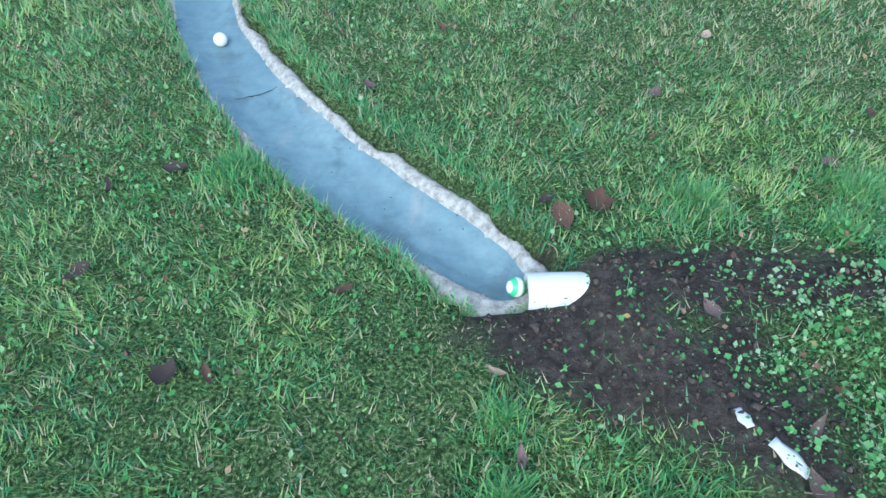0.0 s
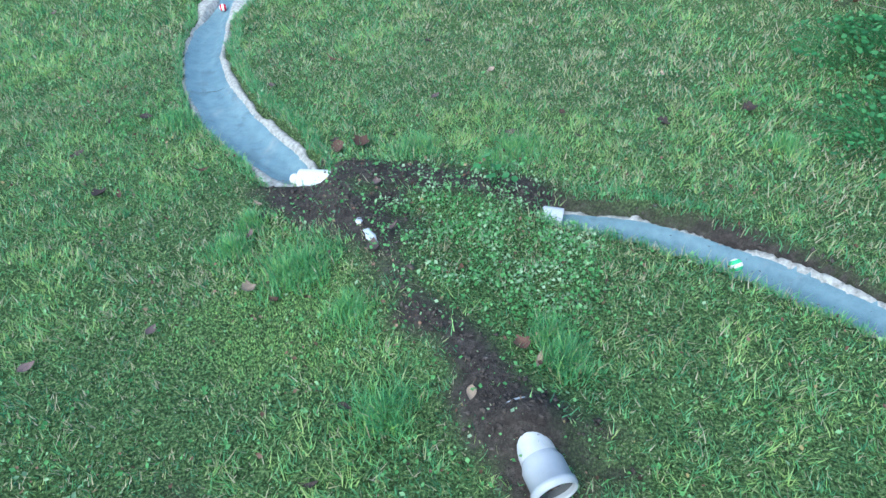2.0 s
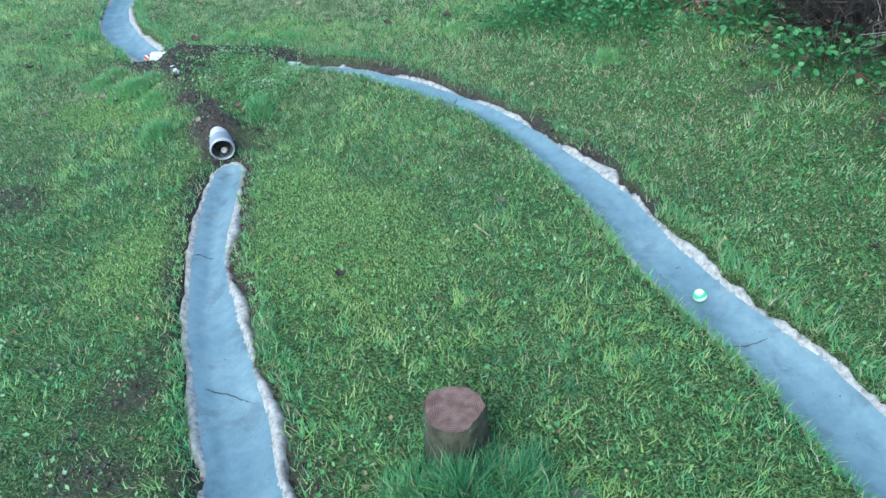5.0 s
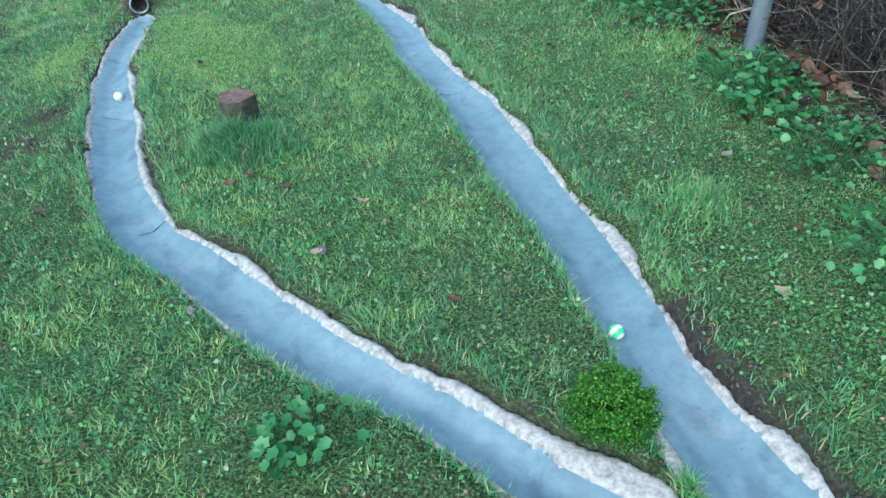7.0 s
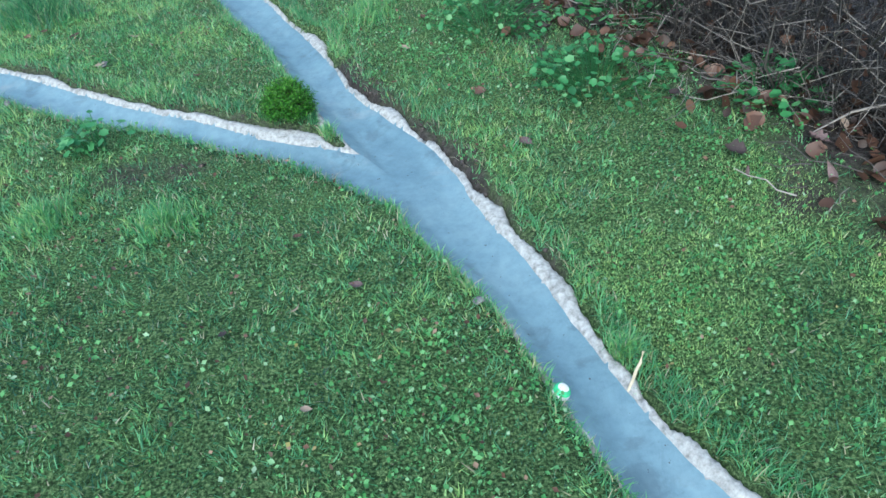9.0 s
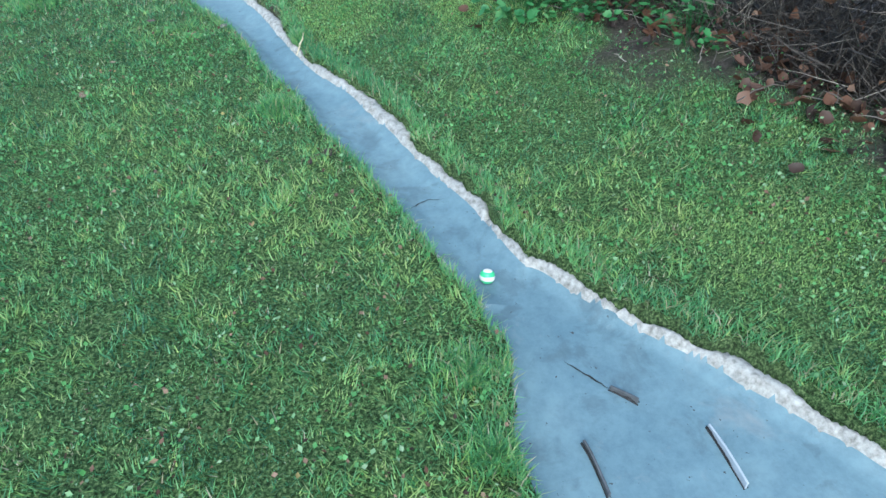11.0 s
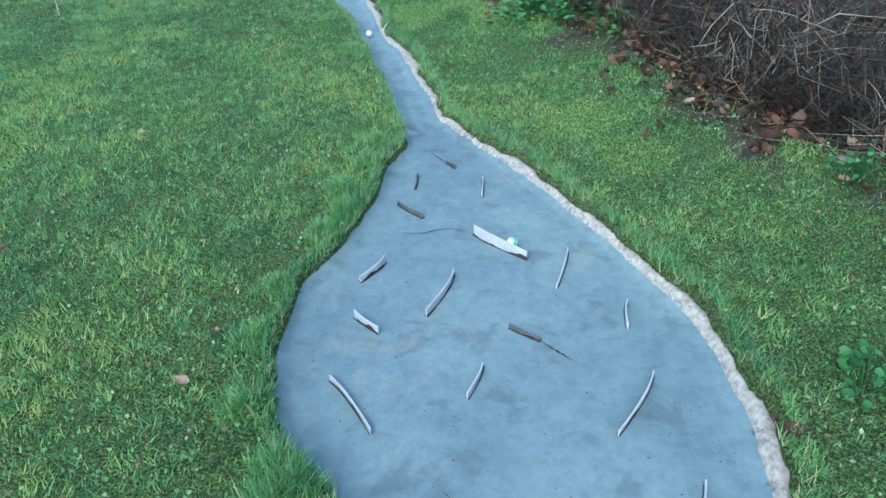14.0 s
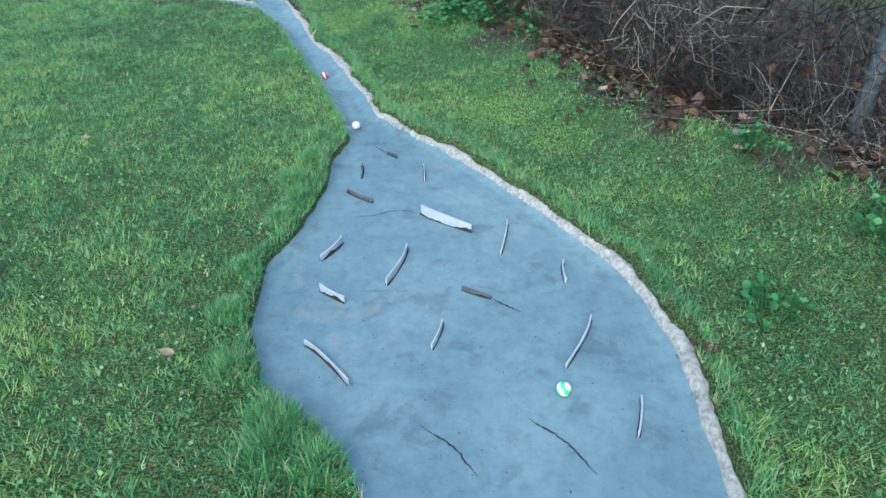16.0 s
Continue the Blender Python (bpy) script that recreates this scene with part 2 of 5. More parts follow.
# ---- plan of the marble run: centre lines as (x, y, half width) ----
UPPER = [(-0.66, 4.2, 0.09), (-0.74, 3.75, 0.08), (-0.78, 3.45, 0.085), (-0.76, 3.2, 0.15), (-0.75, 3.08, 0.165), (-0.785, 2.93, 0.06), (-0.79, 2.82, 0.055), (-0.79, 2.7, 0.07), (-0.78, 2.58, 0.085), (-0.735, 2.42, 0.095), (-0.67, 2.2, 0.095), (-0.58, 2.0, 0.095), (-0.49, 1.83, 0.10), (-0.38, 1.68, 0.105), (-0.28, 1.54, 0.105), (-0.18, 1.43, 0.105), (-0.09, 1.33, 0.1), (-0.005, 1.25, 0.093), (0.07, 1.185, 0.086), (0.135, 1.125, 0.074), (0.175, 1.075, 0.058)]
RIGHT = [(1.24, 0.84, 0.055), (1.32, 0.83, 0.065), (1.49, 0.795, 0.08), (1.71, 0.695, 0.085), (1.90, 0.585, 0.08), (2.07, 0.475, 0.072), (2.20, 0.375, 0.065), (2.335, 0.265, 0.062), (2.49, 0.085, 0.066), (2.585, -0.04, 0.064), (2.67, -0.165, 0.067), (2.755, -0.31, 0.075), (2.85, -0.47, 0.085), (2.93, -0.62, 0.088), (3.02, -0.85, 0.09), (3.12, -1.07, 0.09), (3.25, -1.29, 0.095), (3.37, -1.5, 0.10), (3.46, -1.72, 0.11), (3.55, -1.93, 0.11), (3.65, -2.17, 0.105), (3.75, -2.38, 0.10), (3.85, -2.6, 0.095), (3.93, -2.82, 0.095), (3.99, -3.0, 0.086), (4.07, -3.2, 0.09), (4.16, -3.37, 0.105), (4.25, -3.55, 0.12), (4.33, -3.75, 0.125)]
LEFT = [(1.238, -0.345, 0.06), (1.25, -0.41, 0.064), (1.268, -0.5, 0.067), (1.315, -0.68, 0.066), (1.375, -0.88, 0.062), (1.46, -1.12, 0.067), (1.6, -1.4, 0.083), (1.77, -1.7, 0.09), (1.9, -1.95, 0.09), (2.05, -2.2, 0.09), (2.18, -2.37, 0.09), (2.32, -2.53, 0.09), (2.45, -2.62, 0.085), (2.62, -2.72, 0.085), (2.84, -2.885, 0.09), (3.04, -3.02, 0.085), (3.22, -3.125, 0.075), (3.4, -3.2, 0.066), (3.55, -3.295, 0.066), (3.71, -3.405, 0.063), (3.86, -3.485, 0.066), (4.0, -3.565, 0.08), (4.12, -3.65, 0.10), (4.25, -3.77, 0.11)]
LOWER = [(4.33, -3.75, 0.125), (4.39, -3.98, 0.115), (4.53, -4.3, 0.085), (4.60, -4.52, 0.076), (4.66, -4.73, 0.076), (4.735, -4.95, 0.082), (4.82, -5.13, 0.092), (4.87, -5.3, 0.10), (4.93, -5.48, 0.095), (4.98, -5.63, 0.09), (5.03, -5.78, 0.095), (5.09, -5.95, 0.10), (5.13, -6.1, 0.10), (5.17, -6.25, 0.095), (5.24, -6.42, 0.10), (5.31, -6.56, 0.15)]
BASIN = [(5.10, -6.40), (5.13, -6.53), (5.10, -6.68), (5.06, -6.83), (5.065, -7.05), (5.0, -7.38), (4.94, -7.57), (4.895, -7.68), (4.90, -7.88), (4.90, -8.02), (4.94, -8.17), (4.99, -8.32), (5.08, -8.44), (5.18, -8.52), (5.26, -8.63), (5.31, -8.76), (5.36, -8.95), (5.46, -9.2), (5.62, -9.38), (5.85, -9.4), (6.06, -9.22), (6.17, -9.0), (6.215, -8.77), (6.24, -8.55), (6.262, -8.35), (6.265, -8.2), (6.245, -8.02), (6.21, -7.84), (6.15, -7.68), (6.08, -7.53), (5.98, -7.33), (5.84, -7.08), (5.69, -6.83), (5.56, -6.65), (5.38, -6.41), (5.27, -6.25)]
HEDGE_Y = [-12.0, -10.0, -8.6, -7.45, -6.5, -5.4, -4.2, -2.1, -0.4, 1.6, 2.6, 6.0]
HEDGE_X = [9.1, 8.45, 7.95, 7.45, 6.76, 6.4, 5.75, 4.95, 4.5, 3.65, 3.05, 1.6]


def spline(rows, step=0.02, closed=False):
    """Catmull-Rom through the rows, sampled evenly."""
    p = np.array(rows, float)
    p = np.vstack([p[-1], p, p[0], p[1]]) if closed else np.vstack([2 * p[0] - p[1], p, 2 * p[-1] - p[-2]])
    out = []
    for a, b, c, d in zip(p[:-3], p[1:-2], p[2:-1], p[3:]):
        k = max(2, int(np.hypot(*(c - b)[:2]) / step) + 1)
        t = np.linspace(0, 1, k, endpoint=False)[:, None]
        out.append(0.5 * (2 * b + (c - a) * t + (2 * a - 5 * b + 4 * c - d) * t**2 + (3 * b - a - 3 * c + d) * t**3))
    out.append(p[-2][None])
    return np.vstack(out)


LINES = [spline(rows) for rows in (UPPER, RIGHT, LEFT, LOWER)]
POOL = spline([(x, y) for x, y in BASIN], 0.03, True)[:-1]


def run_field(xs, ys):
    """On the grid xs, ys: distance to the run's edge (negative inside), the side (+1 east or uphill side), and the section."""
    d = np.full((len(ys), len(xs)), 1.5)
    side, sect = np.zeros_like(d), np.full(d.shape, -1)
    for s, line in enumerate(LINES):
        tang = np.gradient(line[:, :2], axis=0)
        for (x, y, r), (tx, ty) in zip(line, tang):
            i0, i1 = np.searchsorted(xs, (x - 0.75, x + 0.75))
            j0, j1 = np.searchsorted(ys, (y - 0.75, y + 0.75))
            if i0 == i1 or j0 == j1:
                continue
            dx, dy = xs[None, i0:i1] - x, ys[j0:j1, None] - y
            e = np.hypot(dx, dy) - r
            win = e < d[j0:j1, i0:i1]
            d[j0:j1, i0:i1][win] = e[win]
            side[j0:j1, i0:i1][win] = np.sign(dy * tx - dx * ty)[win]
            sect[j0:j1, i0:i1][win] = s
    i0, i1 = np.searchsorted(xs, (POOL[:, 0].min() - 0.75, POOL[:, 0].max() + 0.75))
    j0, j1 = np.searchsorted(ys, (POOL[:, 1].min() - 0.75, POOL[:, 1].max() + 0.75))
    gx, gy = np.meshgrid(xs[i0:i1], ys[j0:j1])
    best, inside = np.full(gx.shape, 9.0), np.zeros(gx.shape, bool)
    for (ax, ay), (bx, by) in zip(POOL, np.roll(POOL, -1, 0)):
        ex, ey = bx - ax, by - ay
        t = np.clip(((gx - ax) * ex + (gy - ay) * ey) / (ex * ex + ey * ey), 0, 1)
        best = np.minimum(best, np.hypot(gx - ax - t * ex, gy - ay - t * ey))
        inside ^= ((ay > gy) != (by > gy)) & (gx < ex * (gy - ay) / (ey if abs(ey) > 1e-9 else 1e-9) + ax)
    e = np.where(inside, -best, best)
    win = e < d[j0:j1, i0:i1]
    d[j0:j1, i0:i1][win] = e[win]
    mid = np.interp(-gy, [6.4, 6.9, 7.6, 8.4, 9.4], [5.2, 5.38, 5.55, 5.7, 5.75])
    side[j0:j1, i0:i1][win] = np.where(gx > mid, 1.0, -1.0)[win]
    sect[j0:j1, i0:i1][win] = 4
    return d, side, sect


def rim_width(x, y, side, sect):
    """How wide the mortar rim shows beside the bed."""
    east = np.choose(np.clip(sect, 0, 4), [0.028, 0.034, 0.026, 0.042, 0.042])
    west = np.choose(np.clip(sect, 0, 4), [0.016, 0.015, 0.016, 0.008, -0.004])
    w = np.where(side > 0, east, west)
    # mortar came out of the bucket unevenly
    n = sm(0.25, 0.75, fnoise(x, y, 4.0, 5))
    n2 = fnoise(x + 3.1, y - 1.7, 17.0, 6)
    w = w * np.where(sect == 4, 0.5 + 0.6 * n + 0.7 * (n2 - 0.4), 0.2 + 1.15 * n + 0.9 * (n2 - 0.4))
    w = w + 0.055 * np.exp(-(((x - 3.78) / 0.25) ** 2 + ((y + 3.37) / 0.1) ** 2))
    w = w + 0.055 * np.exp(-(((x - 0.08) / 0.17) ** 2 + ((y - 1.02) / 0.09) ** 2))
    w = w + 0.03 * np.exp(-(((x - 0.1) / 0.16) ** 2 + ((y - 1.33) / 0.1) ** 2)) * (side > 0)
    # mortar lips beside the little fall
    w = w + 0.09 * np.exp(-(((x + 0.92) / 0.1) ** 2 + ((y - 2.86) / 0.13) ** 2)) + 0.1 * np.exp(-(((x + 0.67) / 0.1) ** 2 + ((y - 2.82) / 0.12) ** 2))
    w = np.where((sect == 1) & (side > 0) & (y > -0.15), w * 0.4, w)
    w = np.where((sect == 2) & (((side < 0) & (y < -2.2)) | (y > -0.36)), w * 0.4, w)
    return w


def seg_dist(x, y, pts):
    best = np.full(np.shape(x), 9.0)
    for (ax, ay), (bx, by) in zip(pts[:-1], pts[1:]):
        ex, ey = bx - ax, by - ay
        t = np.clip(((x - ax) * ex + (y - ay) * ey) / (ex * ex + ey * ey), 0, 1)
        best = np.minimum(best, np.hypot(x - ax - t * ex, y - ay - t * ey))
    return best


TRENCH_A = [(0.26, 0.97), (0.7, 0.98), (1.2, 0.9)]
TRENCH_B = [(0.27, 0.93), (0.46, 0.74), (0.62, 0.58), (0.78, 0.32), (0.95, 0.13), (1.1, -0.06), (1.18, -0.2), (1.25, -0.32)]
BARE = [(0.36, -0.62, 0.2), (1.46, -1.72, 0.19), (1.5, -2.0, 0.16), (3.31, -3.57, 0.12), (3.5, -3.6, 0.1), (1.22, -0.16, 0.12), (0.29, -0.38, 0.08)]


def soil_amount(x, y, d, side, sect, w):
    n = fnoise(x, y, 4.5, 20)
    s = sm(0.05, -0.04, d - w - 0.16 * (n - 0.22)) * np.where((sect == 1) & (side > 0) & (y > -0.7), 1.0, np.where((sect == 2) & (y > -2.2), 0.85, np.where((sect == 2) & (side > 0), 0.7, np.where(((sect == 1) | (sect == 3)) & (side > 0) & (y < -2.8) & (y > -4.3), 1.0, 0.15))))
    s = np.maximum(s, sm(0.05, -0.03, seg_dist(x, y, TRENCH_A) - 0.07 * (0.2 + 1.5 * n)))
    s = np.maximum(s, sm(0.07, -0.04, seg_dist(x, y, TRENCH_B) - np.interp(y, [-0.35, -0.2, -0.05, 0.1, 0.3, 0.5, 0.65, 0.8, 1.0], [0.15, 0.17, 0.17, 0.11, 0.06, 0.06, 0.12, 0.19, 0.17]) * (-0.1 + 1.7 * fnoise(x, y, 8.0, 21))))
    # cut turf edges beside the winding channel
    s = np.maximum(s, sm(0.03, -0.02, d - w - 0.055 * (0.3 + 1.3 * n)) * (sect == 2) * (y > -1.2))
    for bx, by, r in BARE:
        s = np.maximum(s, 0.7 * sm(0.07, -0.1, np.hypot(x - bx, y - by) - r * (0.2 + 1.5 * n)))
    dh = (x - np.interp(y, HEDGE_Y, HEDGE_X)) * 0.9
    s = np.maximum(s, sm(-0.42, 0.02, dh + 0.9 * (n - 0.5)) * sm(2.2, 1.4, dh))
    return np.clip(s, 0, 1)


def lawn_height(x, y):
    dh = (x - np.interp(y, HEDGE_Y, HEDGE_X)) * 0.9
    z = 0.15 + 0.15 * sm(-1.15, 0.1, dh) + 0.25 * sm(0.2, 3.0, dh)
    z = z + 0.022 * sm(-0.5, 0.6, y) * sm(2.6, 1.6, x) + 0.05 * sm(2.5, 3.0, y) * sm(2.0, 0.0, x)
    z = z + 0.045 * np.exp(-(seg_dist(x, y, TRENCH_A) / 0.16) ** 2) * sm(0.27, 0.42, x) * sm(1.2, 1.08, x) + 0.06 * np.exp(-(seg_dist(x, y, TRENCH_B) / 0.17) ** 2) * sm(-0.16, -0.06, y) * sm(0.3, 0.45, x)
    z = z + 0.11 * np.exp(-(((x - 1.13) / 0.1) ** 2 + ((y + 0.115) / 0.075) ** 2)) - 0.06 * np.exp(-(((x - 1.225) / 0.08) ** 2 + ((y + 0.32) / 0.07) ** 2))
    return z + 0.02 * (vnoise(x, y, 1.3, 30) - 0.5) + 0.012 * (vnoise(x, y, 6.0, 31) - 0.5)


def ground_height(x, y, d, w, soil):
    z = lawn_height(x, y)
    z = z - 0.02 * soil * sm(0.15, 0.02, d) + 0.02 * soil * (vnoise(x, y, 22.0, 33) - 0.5)
    return np.where(d < w + 0.014, 0.05 + (z - 0.05) * sm(-0.016, 0.014, d - w), z)


# ---- ground: one sheet to the horizon ----
def stretched(a, b, step):
    core = np.arange(a, b + step / 2, step)
    far = step * 1.6 ** np.arange(1, 22)
    far = np.cumsum(far)
    far = far[far < 900]
    return np.concatenate([(a - far)[::-1], core, b + far])


GX, GY = stretched(-2.6, 8.2, 0.033), stretched(-10.2, 4.6, 0.033)
GD, GSIDE, GSECT = run_field(GX, GY)
gxx, gyy = np.meshgrid(GX, GY)
GW = rim_width(gxx, gyy, GSIDE, GSECT)
GSOIL = soil_amount(gxx, gyy, GD, GSIDE, GSECT, GW)
GZ = ground_height(gxx, gyy, GD, GW, GSOIL)
ny, nx = gxx.shape
idx = np.arange(ny * nx).reshape(ny, nx)
quads = np.stack([idx[:-1, :-1], idx[:-1, 1:], idx[1:, 1:], idx[1:, :-1]], -1).reshape(-1, 4)
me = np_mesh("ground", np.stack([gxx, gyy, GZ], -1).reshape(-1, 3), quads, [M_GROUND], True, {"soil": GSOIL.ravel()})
tagged(new("ground", me), "damp mossy lawn with bare earth beside the channels", "ground", kind="structure")


def on_grid(field, x, y):
    i = np.clip(np.searchsorted(GX, x) - 1, 0, nx - 2)
    j = np.clip(np.searchsorted(GY, y) - 1, 0, ny - 2)
    u, v = (x - GX[i]) / (GX[i + 1] - GX[i]), (y - GY[j]) / (GY[j + 1] - GY[j])
    return field[j, i] * (1 - u) * (1 - v) + field[j, i + 1] * u * (1 - v) + field[j + 1, i] * (1 - u) * v + field[j + 1, i + 1] * u * v


def gz(x, y):
    return float(on_grid(GZ, np.array([x]), np.array([y]))[0])


# ---- concrete channels and basin ----
CELL = 0.012
FIELD = {}


def bed_height(x, y, d, sect):
    hollow = np.where(sect == 4, 0.012, 0.02)
    reach = np.where(sect == 4, 0.04, 0.065)
    return 0.098 + hollow * sm(0, 1, (d + reach) / reach) + 0.006 * (vnoise(x, y, 3.0, 40) - 0.5) + 0.02 * sm(0.0, 3.0, y) + 0.05 * sm(2.72, 2.98, y)


def build_concrete():
    xs, ys = np.arange(-1.3, 6.5, CELL), np.arange(-9.6, 4.3, CELL)
    d, side, sect = run_field(xs, ys)
    FIELD.update(x0=xs[0], y0=ys[0], d=d, sect=sect)
    x, y = np.meshgrid(xs, ys)
    d = d + 0.012 * (vnoise(x, y, 9.0, 41) - 0.5) + 0.006 * (vnoise(x, y, 30.0, 42) - 0.5)
    # draw the vertices beside the edge onto it
    g0, g1 = np.gradient(d, CELL)
    near = np.abs(d) < 0.6 * CELL
    g = np.maximum(np.hypot(g0, g1), 0.3)
    x, y = np.where(near, x - d * g1 / g**2, x), np.where(near, y - d * g0 / g**2, y)
    flat = np.where(near, 0, d)
    w = rim_width(x, y, side, sect)
    bed = bed_height(x, y, np.minimum(flat, 0), sect)
    top = 0.137 + 0.009 * (fnoise(x + 0.4 * y, y, 17.0, 43) - 0.5) + 0.003 * (vnoise(x - 0.6 * y, y + 0.5 * x, 58.0, 44) - 0.5) + 0.02 * sm(0.0, 3.0, y) + 0.05 * sm(2.6, 2.85, y)
    rim = bed + (top - bed) * sm(0, 0.014, flat)
    rim = rim - np.clip(flat - w, 0, 1) * 2.2
    z = np.where(flat <= 0, bed, rim)
    iy, ix = np.mgrid[: len(ys) - 1, : len(xs) - 1]
    quad_d = (d[:-1, :-1] + d[1:, :-1] + d[:-1, 1:] + d[1:, 1:]) / 4
    quad_w = w[:-1, :-1] + 0.045
    qs = sect[:-1, :-1]
    corner = np.arange(x.size).reshape(x.shape)
    quads = np.stack([corner[:-1, :-1], corner[:-1, 1:], corner[1:, 1:], corner[1:, :-1]], -1)
    co = np.stack([x, y, z], -1).reshape(-1, 3)
    names = [
        ("concrete_channel", "curved blue-grey concrete channel with a mortar rim", "channel"),
        ("concrete_channel", "long blue-grey concrete channel with a rough mortar rim", "channel"),
        ("concrete_channel", "winding blue-grey concrete channel edged with mortar and soil", "channel"),
        ("concrete_channel", "straight blue-grey concrete channel leading into the basin", "channel"),
        ("concrete_basin", "wide shallow blue-grey concrete basin with a mortar rim", "basin"),
    ]
    beds = []
    for s, (name, label, cat) in enumerate(names):
        holder = tagged(new(name), label, cat, kind="structure")
        for piece, mask, mat in (("bed", (quad_d < 0) & (qs == s), M_BED), ("rim", (quad_d >= 0) & (quad_d < quad_w) & (qs == s), M_RIM)):
            f = quads[mask]
            used, inv = np.unique(f, return_inverse=True)
            ob = new(piece, np_mesh(piece, co[used], inv.reshape(-1, 4), [mat], True))
            ob.parent = holder
            if piece == "bed":
                beds.append(ob)
    return beds


BEDS = build_concrete()


def bed_at(x, y):
    """The run's edge distance, and the height of its bed, at the places x, y."""
    x, y = np.atleast_1d(x), np.atleast_1d(y)
    i = np.clip(np.rint((x - FIELD["x0"]) / CELL).astype(int), 0, FIELD["d"].shape[1] - 1)
    j = np.clip(np.rint((y - FIELD["y0"]) / CELL).astype(int), 0, FIELD["d"].shape[0] - 1)
    d = FIELD["d"][j, i]
    return d, bed_height(x, y, np.minimum(d, 0), FIELD["sect"][j, i])


def bed_z(x, y):
    return float(bed_at(x, y)[1][0])


def crack(points, width, parent):
    """A dirt-filled crack lying in the bed."""
    p = spline(points, 0.012)
    t = np.gradient(p, axis=0)
    t /= np.linalg.norm(t, axis=1, keepdims=True) + 1e-9
    nrm = np.stack([-t[:, 1], t[:, 0]], 1)
    wob = np.random.uniform(-1, 1, (len(p), 1)) * 0.003
    half = width * np.random.uniform(0.3, 1.0, (len(p), 1)) * np.sin(np.linspace(0.15, np.pi - 0.15, len(p)))[:, None]
    a, b = p + nrm * (wob + half), p + nrm * (wob - half)
    v = [(x, y, bed_z(x, y) + 0.003) for x, y in np.vstack([a, b])]
    n = len(p)
    f = [(i, i + 1, n + i + 1, n + i) for i in range(n - 1)]
    ob = new("crack", np_mesh("crack", v, f, [M_CRACK_AND_SHADE]))
    ob.parent = parent


for pts, wd, k in (
    ([(5.455, -8.5), (5.55, -8.59), (5.60, -8.686)], 0.004, 4),
    ([(5.763, -8.492), (5.856, -8.586), (5.911, -8.692)], 0.005, 4),
    ([(5.72, -7.925), (5.77, -7.97), (5.815, -8.01)], 0.004, 4),
    ([(5.258, -6.602), (5.30, -6.66), (5.335, -6.705)], 0.004, 4),
    ([(5.16, -7.31), (5.27, -7.32), (5.38, -7.28), (5.48, -7.31)], 0.0025, 4),
    ([(2.17, 0.34), (2.20, 0.38), (2.215, 0.43)], 0.003, 1),
    ([(3.18, -1.40), (3.25, -1.37), (3.33, -1.33)], 0.003, 1),
    ([(1.33, -0.985), (1.38, -0.975), (1.46, -0.985)], 0.003, 2),
    ([(1.66, -1.63), (1.74, -1.64), (1.84, -1.68)], 0.003, 2),
    ([(2.28, -2.52), (2.33, -2.50), (2.38, -2.44)], 0.003, 2),
    ([(-0.54, 1.82), (-0.47, 1.84), (-0.41, 1.86)], 0.003, 0),
    ([(5.00, -5.9), (5.06, -5.86), (5.12, -5.87)], 0.003, 3),
):
    crack(pts, wd, BEDS[k])


# ---- vegetation ----
def scatter(n, x0, x1, y0, y1):
    return np.random.uniform(x0, x1, n), np.random.uniform(y0, y1, n)


CLOVER = [(0.6, 0.86, 0.25), (0.95, 0.62, 0.35), (1.04, 0.4, 0.3), (0.86, 1.0, 0.2), (3.19, -3.37, 0.2), (3.1, -3.42, 0.15), (4.64, -2.73, 0.55), (4.32, -2.7, 0.4), (2.9, 1.1, 0.7), (3.3, 0.5, 0.6), (3.9, -0.4, 0.7), (4.3, -1.4, 0.6), (4.5, -2.2, 0.5), (4.49, -3.76, 0.18), (5.0, -4.6, 0.35), (5.2, -3.9, 0.4), (5.5, -5.3, 0.5), (5.9, -5.9, 0.4), (6.3, -6.6, 0.35), (2.6, -0.55, 0.3), (3.0, -2.5, 0.3), (-0.75, 1.45, 0.2), (2.6, 1.7, 0.6), (4.2, -4.9, 0.45), (3.9, -5.6, 0.4)]
MOSS = [(4.88, -4.46, 0.3), (5.99, -6.41, 0.25), (6.16, -6.77, 0.2), (1.6, -0.6, 0.28), (1.18, -1.05, 0.25), (0.35, 0.25, 0.3), (5.3, -4.2, 0.2), (1.9, -0.9, 0.5), (5.6, -4.6, 0.25)]


IVY = [(0.88, 0.46, 0.17), (1.04, 0.68, 0.22), (1.17, 0.45, 0.18), (0.98, 0.93, 0.16), (0.69, 0.6, 0.1), (1.2, 0.64, 0.14), (0.78, 0.92, 0.12), (0.62, 0.78, 0.1), (0.8, 0.7, 0.15)]


CELL_X, CELL_Y = (GX[:-1] + GX[1:]) / 2, (GY[:-1] + GY[1:]) / 2
# the strip of lawn beside the run, where the grass is built finest
STRIP = [(0.0, 0.1), (1.6, -1.74), (3.2, -3.6), (4.0, -4.94), (4.33, -6.1), (5.13, -9.0), (5.5, -9.8)]


def plan_dist(x, y, pts):
    """Distance in plan to a line of points, however far."""
    best = np.full(np.shape(x), 1e6)
    for (ax, ay), (bx, by) in zip(pts[:-1], pts[1:]):
        ex, ey = bx - ax, by - ay
        t = np.clip(((x - ax) * ex + (y - ay) * ey) / (ex * ex + ey * ey), 0, 1)
        best = np.minimum(best, np.hypot(x - ax - t * ex, y - ay - t * ey))
    return best


